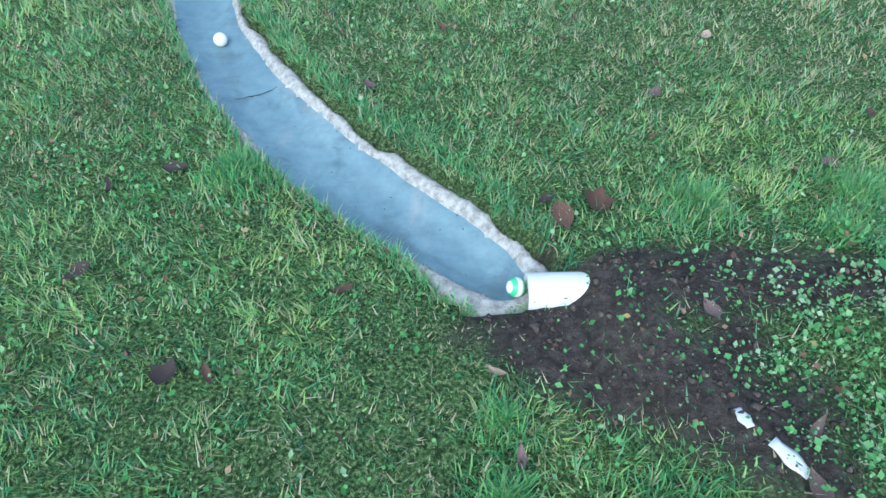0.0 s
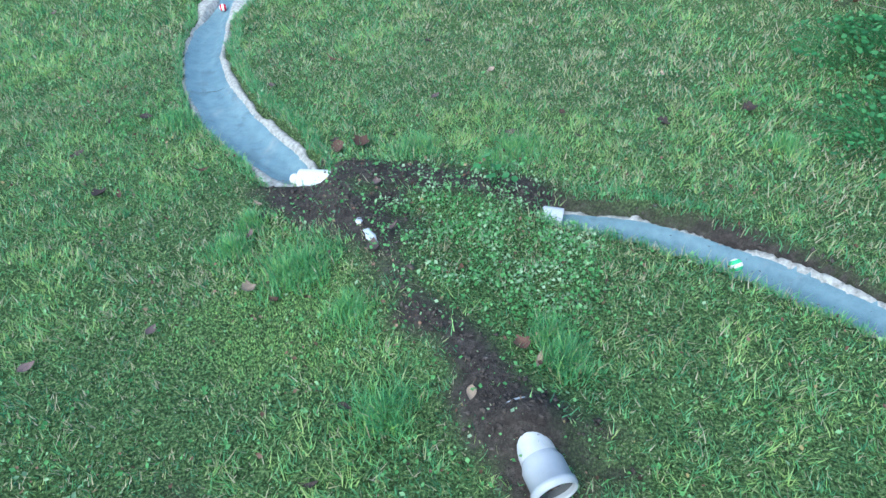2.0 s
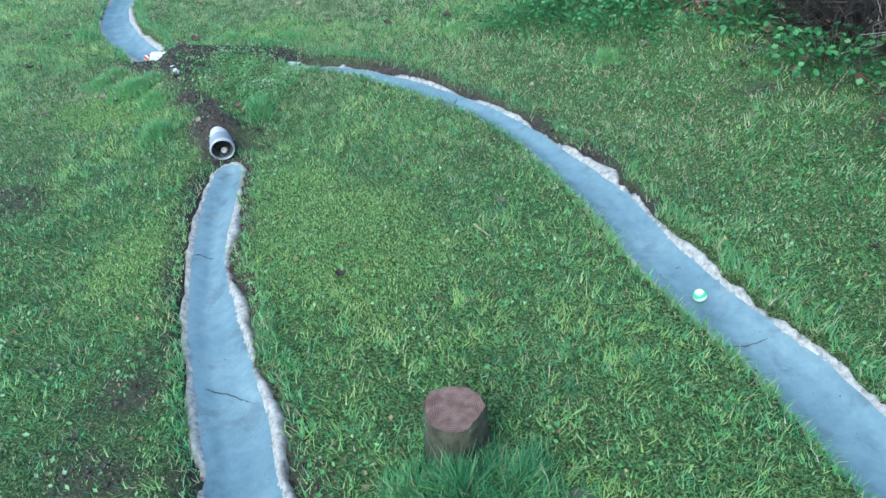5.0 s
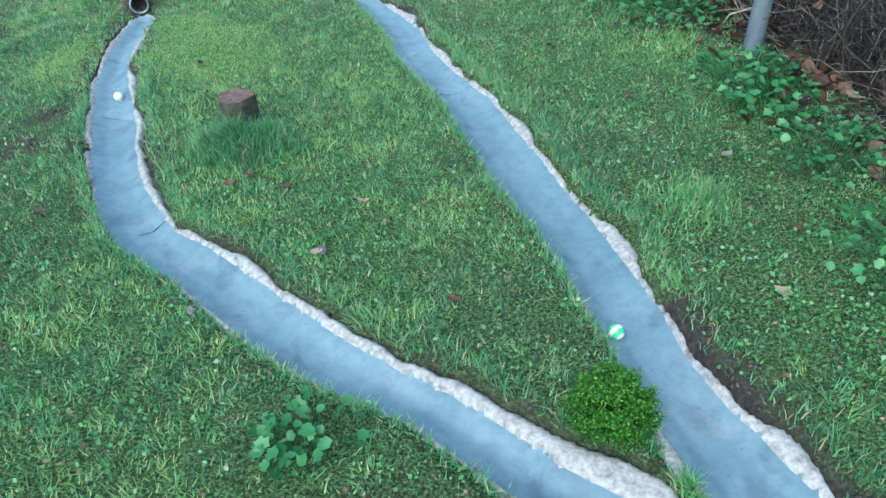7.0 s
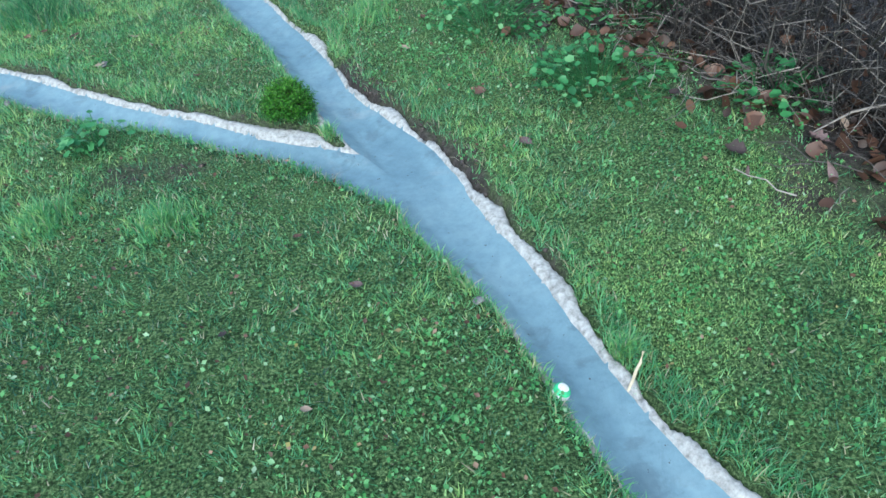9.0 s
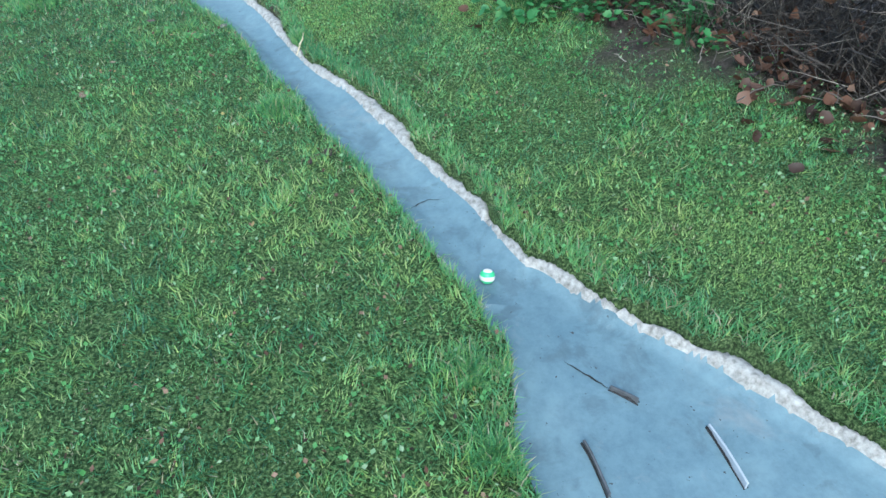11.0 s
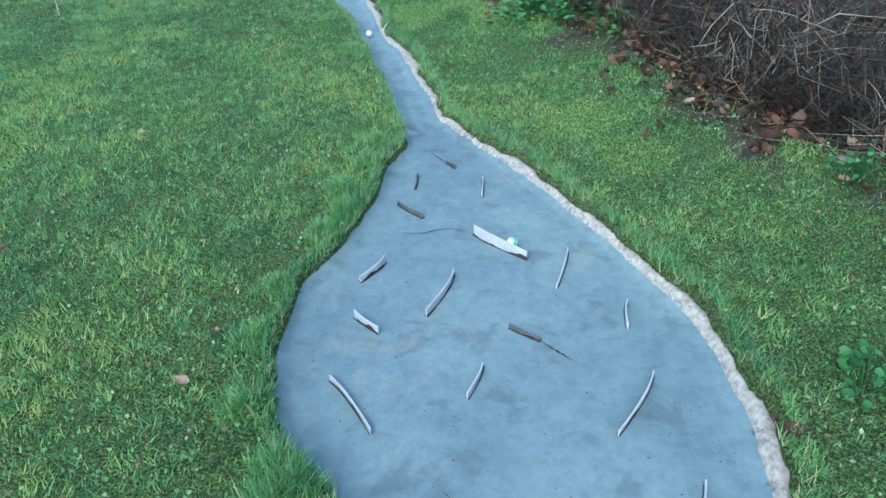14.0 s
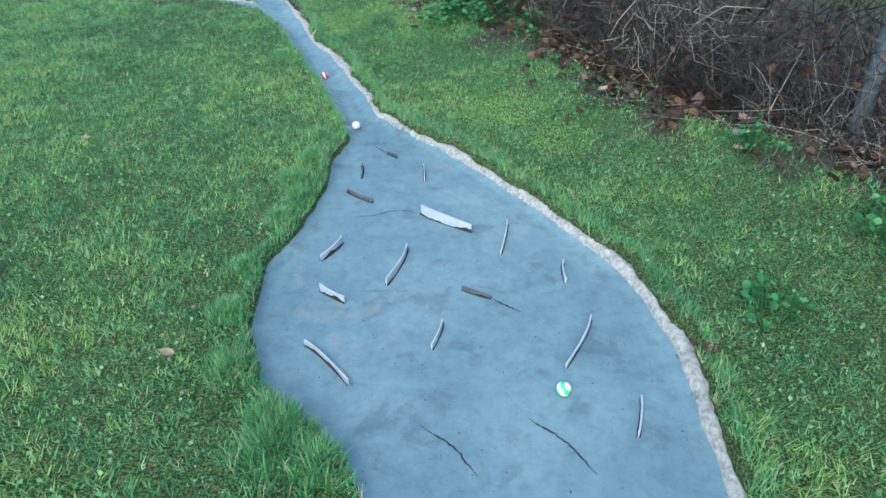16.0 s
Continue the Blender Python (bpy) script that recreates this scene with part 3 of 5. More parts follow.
def roots(n, box, weight):
    """n places drawn from the ground's cells by weight(x, y, edge distance, rim, soil)."""
    i0, i1 = np.searchsorted(CELL_X, box[:2])
    j0, j1 = np.searchsorted(CELL_Y, box[2:])
    x, y = np.meshgrid(CELL_X[i0:i1], CELL_Y[j0:j1])
    area = (np.diff(GX)[i0:i1][None] * np.diff(GY)[j0:j1][:, None])
    p = weight(x, y, GD[j0:j1, i0:i1], GW[j0:j1, i0:i1], GSOIL[j0:j1, i0:i1]) * area
    p = np.cumsum(np.clip(p, 0, None).ravel())
    k = np.searchsorted(p, np.random.rand(n) * p[-1])
    j, i = np.divmod(k, i1 - i0)
    x = GX[i0 + i] + np.random.rand(n) * (GX[i0 + i + 1] - GX[i0 + i])
    y = GY[j0 + j] + np.random.rand(n) * (GY[j0 + j + 1] - GY[j0 + j])
    return x, y


def patches(x, y, rows):
    n = fnoise(x, y, 5.0, 60)
    a = np.zeros_like(x)
    for px, py, r in rows:
        a = np.maximum(a, sm(1.25, 0.4, np.hypot(x - px, y - py) / r + 0.9 * (n - 0.5)))
    return a


def clumps(x, y, size, seed):
    """The clump that each place belongs to: two random values and a direction for it."""
    u, v = x / size, y / size
    i, j = np.floor(u), np.floor(v)
    best, ci, cj = np.full(len(x), 9.0), i.copy(), j.copy()
    for di in (-1, 0, 1):
        for dj in (-1, 0, 1):
            a, b = i + di, j + dj
            d = (a + hash2(a, b, seed) - u) ** 2 + (b + hash2(a, b, seed + 1) - v) ** 2
            win = d < best
            best[win], ci[win], cj[win] = d[win], a[win], b[win]
    return hash2(ci, cj, seed + 2), hash2(ci, cj, seed + 3), 2 * np.pi * hash2(ci, cj, seed + 4)


def blades(x, y, length, width, lean, tint, fine, way=None):
    """Blades of grass rooted at x, y."""
    n = len(x)
    z = np.maximum(on_grid(GZ, x, y), lawn_height(x, y) - 0.016) - 0.004
    a, b = np.random.uniform(0, 2 * np.pi, n), np.random.uniform(0, 2 * np.pi, n)
    if way is not None:
        b = way + np.random.normal(0, 0.9, n)
    root = np.stack([x, y, z], 1)
    across = np.stack([np.cos(a), np.sin(a), 0 * a], 1) * width[:, None]
    out = np.stack([np.cos(b), np.sin(b), 0 * b], 1) * (length * lean)[:, None]
    up = np.stack([0 * a, 0 * a, length * np.sqrt(np.clip(1 - lean**2, 0.05, 1))], 1)
    tip = root + out + up
    if fine:
        mid = root + 0.32 * out + 0.62 * up
        v = np.stack([root - across, root + across, mid + 0.75 * across, mid - 0.75 * across, tip], 1).reshape(-1, 3)
        k = np.arange(n)[:, None] * 5
        f = np.concatenate([k + [0, 1, 2], k + [0, 2, 3], k + [3, 2, 4]], 0)
        return v, f, np.repeat(tint, 5)
    v = np.stack([root - across, root + across, tip], 1).reshape(-1, 3)
    return v, np.arange(3 * n).reshape(-1, 3), np.repeat(tint, 3)


TUFTS = [(0.657, 1.23, 0.16, 1.5), (0.12, 0.55, 0.14, 1.5), (1.18, 0.23, 0.13, 1.7), (2.48, -2.0, 0.24, 3.2), (2.6, -1.96, 0.2, 2.7), (2.36, -1.99, 0.16, 2.3), (3.11, -3.8, 0.16, 1.6), (3.51, -3.9, 0.2, 1.6), (5.07, -8.62, 0.17, 2.2), (4.93, -7.1, 0.16, 1.8), (5.0, -6.62, 0.14, 1.6), (-0.45, 1.42, 0.17, 1.6), (4.62, -5.25, 0.14, 1.7), (4.02, -3.4, 0.08, 1.5), (4.9, -8.3, 0.15, 1.8), (4.92, -7.42, 0.13, 1.6), (4.97, -7.25, 0.12, 1.7), (4.84, -7.75, 0.12, 1.5), (4.84, -8.02, 0.12, 1.6), (5.0, -6.85, 0.13, 1.7), (5.05, -8.5, 0.13, 1.9), (4.2, -2.35, 0.25, 1.5), (1.06, 1.25, 0.2, 1.4), (0.35, 0.45, 0.25, 1.5), (2.1, 1.35, 0.15, 1.4), (0.14, 0.7, 0.11, 1.5), (0.4, 0.47, 0.15, 1.7), (0.76, -0.06, 0.17, 1.8), (0.59, 0.28, 0.14, 1.5), (1.22, 0.15, 0.12, 2.0), (5.1, -8.56, 0.14, 2.2), (5.2, -8.68, 0.12, 2.2), (0.95, 1.12, 0.12, 1.3), (3.0, 0.75, 0.14, 1.6), (4.75, -4.6, 0.1, 1.4)]


def grass(name, n, box, near_part, length, width, label):
    def weight(x, y, d, w, soil):
        far = np.maximum(plan_dist(x, y, STRIP), 0.05)
        dh = (x - np.interp(y, HEDGE_Y, HEDGE_X)) * 0.9
        # thin spots let the dark thatch show
        thin = 0.45 + 0.55 * sm(0.25, 0.55, vnoise(x, y, 15.0, 57))
        p = thin * (0.7 + 0.5 * fnoise(x, y, 7.0, 51)) * (1 - 0.97 * soil) * (1 - 0.4 * patches(x, y, CLOVER)) * sm(0.08, -0.2, dh) * (d > w)
        near = sm(2.7, 2.0, far)
        return p * (near if near_part else (1 - near) * np.clip(2.6 / far, 0, 1) ** 2)

    x, y = roots(n, box, weight)
    d, w, soil = on_grid(GD, x, y), on_grid(GW, x, y), on_grid(GSOIL, x, y)
    keep = d > w + 0.004
    x, y, d = x[keep], y[keep], d[keep]
    n = len(x)
    moss, lush = patches(x, y, MOSS), sm(0.3, 0.7, fnoise(x, y, 1.6, 50))
    mid = sm(0.3, 0.7, fnoise(x, y, 4.5, 53))
    h1, h2, way = clumps(x, y, 0.03 if near_part else 0.05, 80)
    g1, g2, _ = clumps(x, y, 0.11, 90)
    ln = length * np.random.uniform(0.5, 1.3, n) * (0.75 + 0.3 * lush + 0.25 * mid) * (1 - 0.5 * moss)
    ln = ln * (0.5 + 0.85 * h2) * (0.75 + 0.5 * g2)
    # the lawn by the upper channel is thin and strawy, the lower one lush
    straw = 0.07 * sm(-5.0, -3.0, y) + 0.3 * sm(-1.5, 1.0, y) + 0.3 * sm(0.13, 0.02, d) * sm(-3.0, -1.5, y) + 0.08 * sm(0.06, 0.0, d) + 0.05
    tint = -0.06 + 0.28 * lush + 0.2 * mid + 0.48 * np.random.rand(n) + 0.06 * sm(-4.5, -6.0, y) + 0.3 * moss + 0.42 * (h1 - 0.5) + 0.2 * (g1 - 0.5)
    tint = np.clip(tint, 0, 0.78)
    dry = np.random.rand(n) < straw * (1.5 - lush) + 0.4 * (h2 < 0.12) * (g1 < 0.5)
    tint = np.where(dry, np.random.uniform(0.8, 1.0, n), tint)
    lean = np.random.uniform(0.35, 0.97, n)
    v, f, t = blades(x, y, ln, width * np.random.uniform(0.6, 1.3, n), lean, tint, False, way)
    tagged(new(name, np_mesh(name, v, f, [M_GRASS], False, {"tint": t})), label, "grass", kind="stuff")


grass("lawn_grass", 760000, (-2.4, 7.4, -9.9, 4.0), True, 0.03, 0.0022, "short damp lawn grass, green with yellow straw")
grass("outer_lawn_grass", 400000, (-7.0, 7.8, -10.1, 9.0), False, 0.038, 0.0036, "short damp lawn grass farther from the channels")


def tuft(x, y, r, n, length, tone, label):
    """One tussock of longer, arching grass."""
    base = np.array([x, y, gz(x, y)])
    a = np.random.uniform(0, 2 * np.pi, n)
    q = r * np.random.rand(n) * (0.65 + 0.35 * np.sin(3 * a + 7 * x) * np.cos(2 * a + 5 * y))
    px, py = x + q * np.cos(a), y + q * np.sin(a)
    keep = on_grid(GD, px, py) > on_grid(GW, px, py) + 0.004
    px, py, q = px[keep], py[keep], q[keep]
    n = len(px)
    tint = np.where(np.random.rand(n) < 0.08, np.random.uniform(0.8, 1, n), np.clip(np.random.normal(tone, 0.15, n), 0, 0.7))
    v, f, t = blades(px, py, length * np.random.uniform(0.45, 1.15, n) * (1.1 - 0.6 * q / r), np.random.uniform(0.0011, 0.0024, n), np.clip(np.random.uniform(0.1, 0.75, n) + 0.2 * q / r, 0, 0.97), tint, True)
    ob = tagged(new("grass_tuft", np_mesh("grass_tuft", v - base, f, [M_GRASS], False, {"tint": t})), label, "grass tuft", "grass tufts")
    ob.location = base


for x, y, r, k in TUFTS:
    tuft(x, y, r, int(4200 * r * min(k, 2.4)), 0.045 * k, 0.62 - 0.1 * k, "tussock of longer dark green grass")


def edge_grass():
    """Longer blades that hang over the rims."""
    x, y = roots(50000, (-1.3, 6.6, -9.6, 4.0), lambda x, y, d, w, soil: (d > w) * (d < w + 0.06) * (1 - 0.9 * soil))
    keep = on_grid(GD, x, y) > on_grid(GW, x, y) + 0.005
    x, y = x[keep], y[keep]
    n = len(x)
    lush = fnoise(x, y, 2.5, 52)
    tint = np.where(np.random.rand(n) < 0.16, np.random.uniform(0.78, 1, n), np.clip(0.08 + 0.45 * lush + 0.25 * np.random.rand(n), 0, 0.7))
    v, f, t = blades(x, y, 0.043 * np.random.uniform(0.5, 1.4, n), 0.0017 * np.random.uniform(0.6, 1.3, n), np.random.uniform(0.3, 0.9, n), tint, True)
    tagged(new("edge_grass", np_mesh("edge_grass", v, f, [M_GRASS], False, {"tint": t})), "longer grass overhanging the mortar rims", "grass", kind="stuff")


edge_grass()


def leaf_discs(x, y, z, size, tint, tilt=0.5, sides=6, dent=0.72):
    """Small rounded, slightly cupped leaves as fans of triangles."""
    n = len(x)
    a = np.random.uniform(0, 2 * np.pi, n)
    nx_, ny_ = np.random.normal(0, tilt, n), np.random.normal(0, tilt, n)
    nrm = np.stack([nx_, ny_, np.ones(n)], 1)
    nrm /= np.linalg.norm(nrm, axis=1, keepdims=True)
    u = np.stack([np.cos(a), np.sin(a), 0 * a], 1)
    u -= nrm * (u * nrm).sum(1, keepdims=True)
    u /= np.linalg.norm(u, axis=1, keepdims=True)
    v = np.cross(nrm, u)
    ang = np.arange(sides) * 2 * np.pi / sides
    r = np.where(np.arange(sides) % 2 == 0, 1.0, dent) * np.random.uniform(0.75, 1.15, (n, sides))
    r = r[:, :, None]
    c = np.stack([x, y, z], 1)
    ring = c[:, None] + size[:, None, None] * r * (u[:, None] * np.cos(ang)[:, None] + v[:, None] * np.sin(ang)[:, None]) + nrm[:, None] * (0.22 * size)[:, None, None]
    verts = np.concatenate([c[:, None], ring], 1).reshape(-1, 3)
    k = np.arange(n)[:, None] * (sides + 1)
    f = np.concatenate([k + [0, 1 + s, 1 + (s + 1) % sides] for s in range(sides)], 0)
    return verts, f, np.repeat(tint, sides + 1)


def clover():
    def weight(x, y, d, w, soil):
        dh = (x - np.interp(y, HEDGE_Y, HEDGE_X)) * 0.9
        a = 0.2 + 1.0 * patches(x, y, CLOVER) + 0.35 * sm(0.5, 0.7, fnoise(x, y, 3.0, 61)) + 3.5 * patches(x, y, IVY)
        return (d > w) * a * (1 - 0.5 * soil) * sm(0.3, -0.2, dh) * (0.1 + 1.1 * sm(0.35, 0.65, fnoise(x, y, 12.0, 62)))

    x, y = roots(115000, (-1.9, 7.2, -9.5, 3.2), weight)
    keep = on_grid(GD, x, y) > on_grid(GW, x, y) + 0.01
    x, y = x[keep], y[keep]
    n = len(x)
    size = 0.0024 + 0.0066 * np.random.rand(n) ** 2.4
    tint = np.clip(0.6 * fnoise(x, y, 6.0, 63) + 0.55 * np.random.rand(n) - 0.05 + 0.3 * patches(x, y, IVY), 0, 1)
    v, f, t = leaf_discs(x, y, on_grid(GZ, x, y) + np.random.uniform(0.016, 0.044, n), size, tint, 0.7, 4, 0.8)
    tagged(new("ground_ivy", np_mesh("ground_ivy", v, f, [M_CLOVER], False, {"tint": t})), "low round-leaved clover and ground ivy in the lawn", "ground cover", kind="stuff")


clover()


def moss_cushions():
    x, y = roots(60000, (-0.5, 6.8, -7.6, 1.2), lambda x, y, d, w, soil: (d > w) * patches(x, y, MOSS))
    d, w = on_grid(GD, x, y), on_grid(GW, x, y)
    keep = (np.random.rand(len(x)) < 0.7) & (d > w + 0.01)
    x, y = x[keep], y[keep]
    n = len(x)
    v, f, t = blades(x, y, np.random.uniform(0.01, 0.02, n), np.random.uniform(0.0015, 0.003, n), np.random.uniform(0.3, 0.9, n), np.random.uniform(0.58, 0.78, n), False)
    tagged(new("moss", np_mesh("moss", v, f, [M_GRASS], False, {"tint": t})), "yellow-green moss cushions in the lawn", "moss", kind="stuff")


moss_cushions()


# ---- hedge of dry brambles ----
def hedge():
    n = 33000
    y = np.random.uniform(-8.9, 3.4, n)
    back = np.abs(np.random.normal(0, 0.26, n)) - 0.03
    x = np.interp(y, HEDGE_Y, HEDGE_X) + back
    k = 3
    p = np.zeros((n, k, 3))
    p[:, 0] = np.stack([x, y, lawn_height(x, y) - 0.02], 1)
    high = np.random.rand(n) < 0.72
    p[high, 0, 2] += np.random.uniform(0, 1.0, high.sum()) * np.random.rand(high.sum()) ** 0.4
    step = np.random.uniform(0.05, 0.2, n)
    way = np.stack([np.random.normal(-0.05, 0.3, n), np.random.normal(0, 0.42, n), np.random.uniform(-0.3, 1.3, n)], 1)
    for i in range(1, k):
        way = way + np.random.normal(0, 0.36, (n, 3)) + np.array([0, 0, -0.06])
        way /= np.linalg.norm(way, axis=1, keepdims=True)
        p[:, i] = p[:, i - 1] + way * step[:, None]
    front = np.interp(p[:, :, 1], HEDGE_Y, HEDGE_X) - 0.1 - 0.1 * np.random.rand(n)[:, None]
    p[:, :, 0] = np.maximum(p[:, :, 0], front)
    p[:, :, 2] = np.maximum(p[:, :, 2], lawn_height(p[:, :, 0], p[:, :, 1]) + 0.006)
    r = (np.random.uniform(0.0008, 0.0024, n) + (np.random.rand(n) < 0.03) * 0.003)[:, None] * np.linspace(1.2, 0.5, k)
    v, f = tubes(p, r)
    shade = np.clip(np.random.rand(n) ** 1.3 + (np.random.rand(n) < 0.08) * 0.4, 0, 1) * (0.45 + 0.75 * vnoise(y, p[:, 0, 2], 3.0, 72))
    tint = np.repeat(np.clip(shade, 0, 1), k * 3)
    tagged(new("bramble_hedge", np_mesh("bramble_hedge", v, f, [M_TWIG], False, {"tint": tint})), "tangled leafless hedge of dry bramble twigs", "hedge", kind="stuff")
    # dead leaves caught in it
    n = 9000
    y = np.random.uniform(-9.6, 5.0, n)
    x = np.interp(y, HEDGE_Y, HEDGE_X) + np.random.uniform(-0.04, 0.7, n)
    z = lawn_height(x, y) + np.random.uniform(0, 1.3, n) * np.random.rand(n) ** 0.5
    v, f, t = leaf_discs(x, y, z, np.random.uniform(0.01, 0.03, n), 0.85 * np.random.rand(n) ** 1.5, 1.2, 6, 0.6)
    tagged(new("dead_hedge_leaves", np_mesh("dead_hedge_leaves", v, f, [M_LITTER], False, {"tint": t})), "withered brown leaves caught in the hedge", "leaves", kind="stuff")
    # litter at its foot
    n = 3600
    y = np.random.uniform(-9.4, 4.5, n)
    x = np.interp(y, HEDGE_Y, HEDGE_X) + np.random.normal(-0.05, 0.17, n)
    keep = np.random.rand(n) < sm(0.35, 0.62, fnoise(x, y, 4.0, 70))
    x, y = x[keep], y[keep]
    n = len(x)
    v, f, t = leaf_discs(x, y, lawn_height(x, y) + np.random.uniform(0.008, 0.04, n), np.random.uniform(0.012, 0.034, n), 0.8 * np.random.rand(n), 0.8, 9, 0.85)
    tagged(new("leaf_litter", np_mesh("leaf_litter", v, f, [M_LITTER], False, {"tint": t})), "brown leaf litter at the foot of the hedge", "leaves", kind="stuff")
    # fallen twigs in front
    n = 420
    y = np.random.uniform(-9.0, 4.0, n)
    x = np.interp(y, HEDGE_Y, HEDGE_X) + np.random.normal(-0.12, 0.16, n)
    a, ln = np.random.uniform(0, np.pi, n), np.random.uniform(0.05, 0.3, n)
    s = np.linspace(-0.5, 0.5, 5)
    px = x[:, None] + np.cos(a)[:, None] * ln[:, None] * s + np.random.normal(0, 0.008, (n, 5))
    py = y[:, None] + np.sin(a)[:, None] * ln[:, None] * s + np.random.normal(0, 0.008, (n, 5))
    p = np.stack([px, py, lawn_height(px, py) + 0.03 + 0.02 * np.random.rand(n, 5)], -1)
    v, f = tubes(p, np.random.uniform(0.001, 0.0025, n)[:, None] * np.linspace(1.2, 0.6, 5))
    tagged(new("fallen_twigs", np_mesh("fallen_twigs", v, f, [M_TWIG], False, {"tint": np.repeat(np.random.uniform(0.4, 1, n), 15)})), "dry twigs lying before the hedge", "twigs", kind="stuff")


hedge()


def weeds(cx, cy, r, n, label, size=0.05):
    """A clump of broad-leaved weeds: leaves on arching stalks."""
    holder = tagged(new("weed_clump"), label, "weeds")
    holder.location = (cx, cy, gz(cx, cy))
    a = np.random.uniform(0, 2 * np.pi, n)
    q = r * np.sqrt(np.random.rand(n))
    x, y = q * np.cos(a), q * np.sin(a)
    z = np.random.uniform(0.03, 0.16, n) * (1.15 - q / r)
    root = np.stack([x * 0.5, y * 0.5, on_grid(GZ, x * 0.5 + cx, y * 0.5 + cy) - holder.location.z - 0.005], 1)
    tip = np.stack([x, y, np.maximum(z + 0.02, on_grid(GZ, x + cx, y + cy) - holder.location.z + 0.02)], 1)
    mid = 0.5 * (root + tip) + np.array([0, 0, 0.025])
    v, f = tubes(np.stack([root, mid, tip], 1), np.full((n, 3), 0.0016))
    ob = new("stalk", np_mesh("stalk", v, f, [M_WEED], False, {"tint": np.full(len(v), 0.3)}))
    ob.parent = holder
    v, f, t = leaf_discs(tip[:, 0], tip[:, 1], tip[:, 2], np.random.uniform(0.55, 1.1, n) * size, np.clip(np.random.normal(0.5, 0.25, n), 0, 1), 0.45, 12, 0.8)
    ob = new("leaves", np_mesh("leaves", v, f, [M_WEED], False, {"tint": t}))
    ob.parent = holder


for cx, cy, r, n, s in ((5.72, -4.83, 0.2, 80, 0.028), (6.15, -4.9, 0.3, 190, 0.022), (6.0, -4.45, 0.3, 150, 0.022), (5.9, -4.65, 0.2, 90, 0.025), (4.0, 0.35, 0.35, 210, 0.019), (4.2, -0.5, 0.3, 190, 0.019), (3.75, 0.95, 0.3, 170, 0.019), (4.5, -1.6, 0.25, 150, 0.018), (4.65, -2.2, 0.22, 120, 0.018), (6.6, -8.15, 0.12, 40, 0.018), (3.3, 1.55, 0.4, 220, 0.019), (2.9, 2.1, 0.4, 180, 0.02), (0.98, 0.93, 0.08, 9, 0.022), (3.17, -3.36, 0.13, 45, 0.02), (7.2, -7.85, 0.2, 70, 0.02), (6.3, -5.3, 0.2, 70, 0.022), (5.03, -3.4, 0.28, 190, 0.018), (5.3, -2.9, 0.25, 160, 0.022), (4.75, -2.75, 0.3, 170, 0.017), (5.55, -3.7, 0.2, 90, 0.02), (4.35, -0.85, 0.25, 130, 0.02), (4.55, -1.8, 0.2, 110, 0.02), (6.95, -7.15, 0.15, 50, 0.016), (2.65, 2.12, 0.38, 230, 0.014), (2.84, 1.65, 0.38, 230, 0.014), (3.22, 1.80, 0.38, 230, 0.014), (3.12, 1.16, 0.38, 230, 0.014), (3.23, 2.31, 0.38, 230, 0.014), (2.57, 1.45, 0.38, 230, 0.014), (3.39, 1.59, 0.38, 230, 0.014)):
    weeds(cx, cy, r, n, "clump of broad green weeds with rounded leaves", s)


def soil_crumbs():
    """Loose lumps of earth on the bare soil."""
    x, y = roots(8000, (-0.6, 5.2, -4.6, 1.4), lambda x, y, d, w, soil: (d > w - 0.005) * (soil > 0.45) * soil)
    n = len(x)
    size = 0.003 + 0.008 * np.random.rand(n) ** 2.5
    c = np.stack([x, y, on_grid(GZ, x, y) + 0.4 * size], 1)
    shape = np.array([(1, 0, 0), (0, 1, 0), (-1, 0, 0), (0, -1, 0), (0, 0, 0.8), (0, 0, -0.8)])
    v = c[:, None] + shape * size[:, None, None] * np.random.uniform(0.6, 1.3, (n, 6, 1)) + np.random.normal(0, 0.25, (n, 6, 3)) * size[:, None, None]
    k = np.arange(n)[:, None] * 6
    f = np.concatenate([k + [i, (i + 1) % 4, 4] for i in range(4)] + [k + [(i + 1) % 4, i, 5] for i in range(4)], 0)
    tagged(new("soil_crumbs", np_mesh("soil_crumbs", v.reshape(-1, 3), f, [M_CRUMB])), "loose dark crumbs of earth on bare soil", "soil", kind="stuff")


soil_crumbs()


def lawn_flecks():
    """Bits of dead leaf, straw and pale leaflets all over the lawn."""
    def weight(x, y, d, w, soil):
        far = np.maximum(plan_dist(x, y, STRIP), 0.05)
        return (d > w + 0.01) * np.clip(1.9 / far, 0, 1) ** 1.6 * sm(0.3, 0.7, fnoise(x, y, 3.3, 95)) * (x < np.interp(y, HEDGE_Y, HEDGE_X))

    x, y = roots(56000, (-3.0, 7.4, -9.9, 5.0), weight)
    n = len(x)
    z = on_grid(GZ, x, y) + np.random.uniform(0.014, 0.036, n)
    dead = np.random.rand(n) < 0.45
    for name, mask, mat, tint, label in (
        ("dead_flecks", dead, M_LITTER, np.random.rand(n) ** 0.8, "tiny bits of dead brown leaf in the lawn"),
        ("pale_leaflets", ~dead, M_CLOVER, np.random.uniform(0.6, 1.0, n), "tiny pale green leaflets in the lawn"),
    ):
        v, f, t = leaf_discs(x[mask], y[mask], z[mask], 0.002 + 0.008 * np.random.rand(mask.sum()) ** 2, tint[mask], 0.6, 4, 0.7)
        tagged(new(name, np_mesh(name, v, f, [mat], False, {"tint": t})), label, "leaves", kind="stuff")


lawn_flecks()


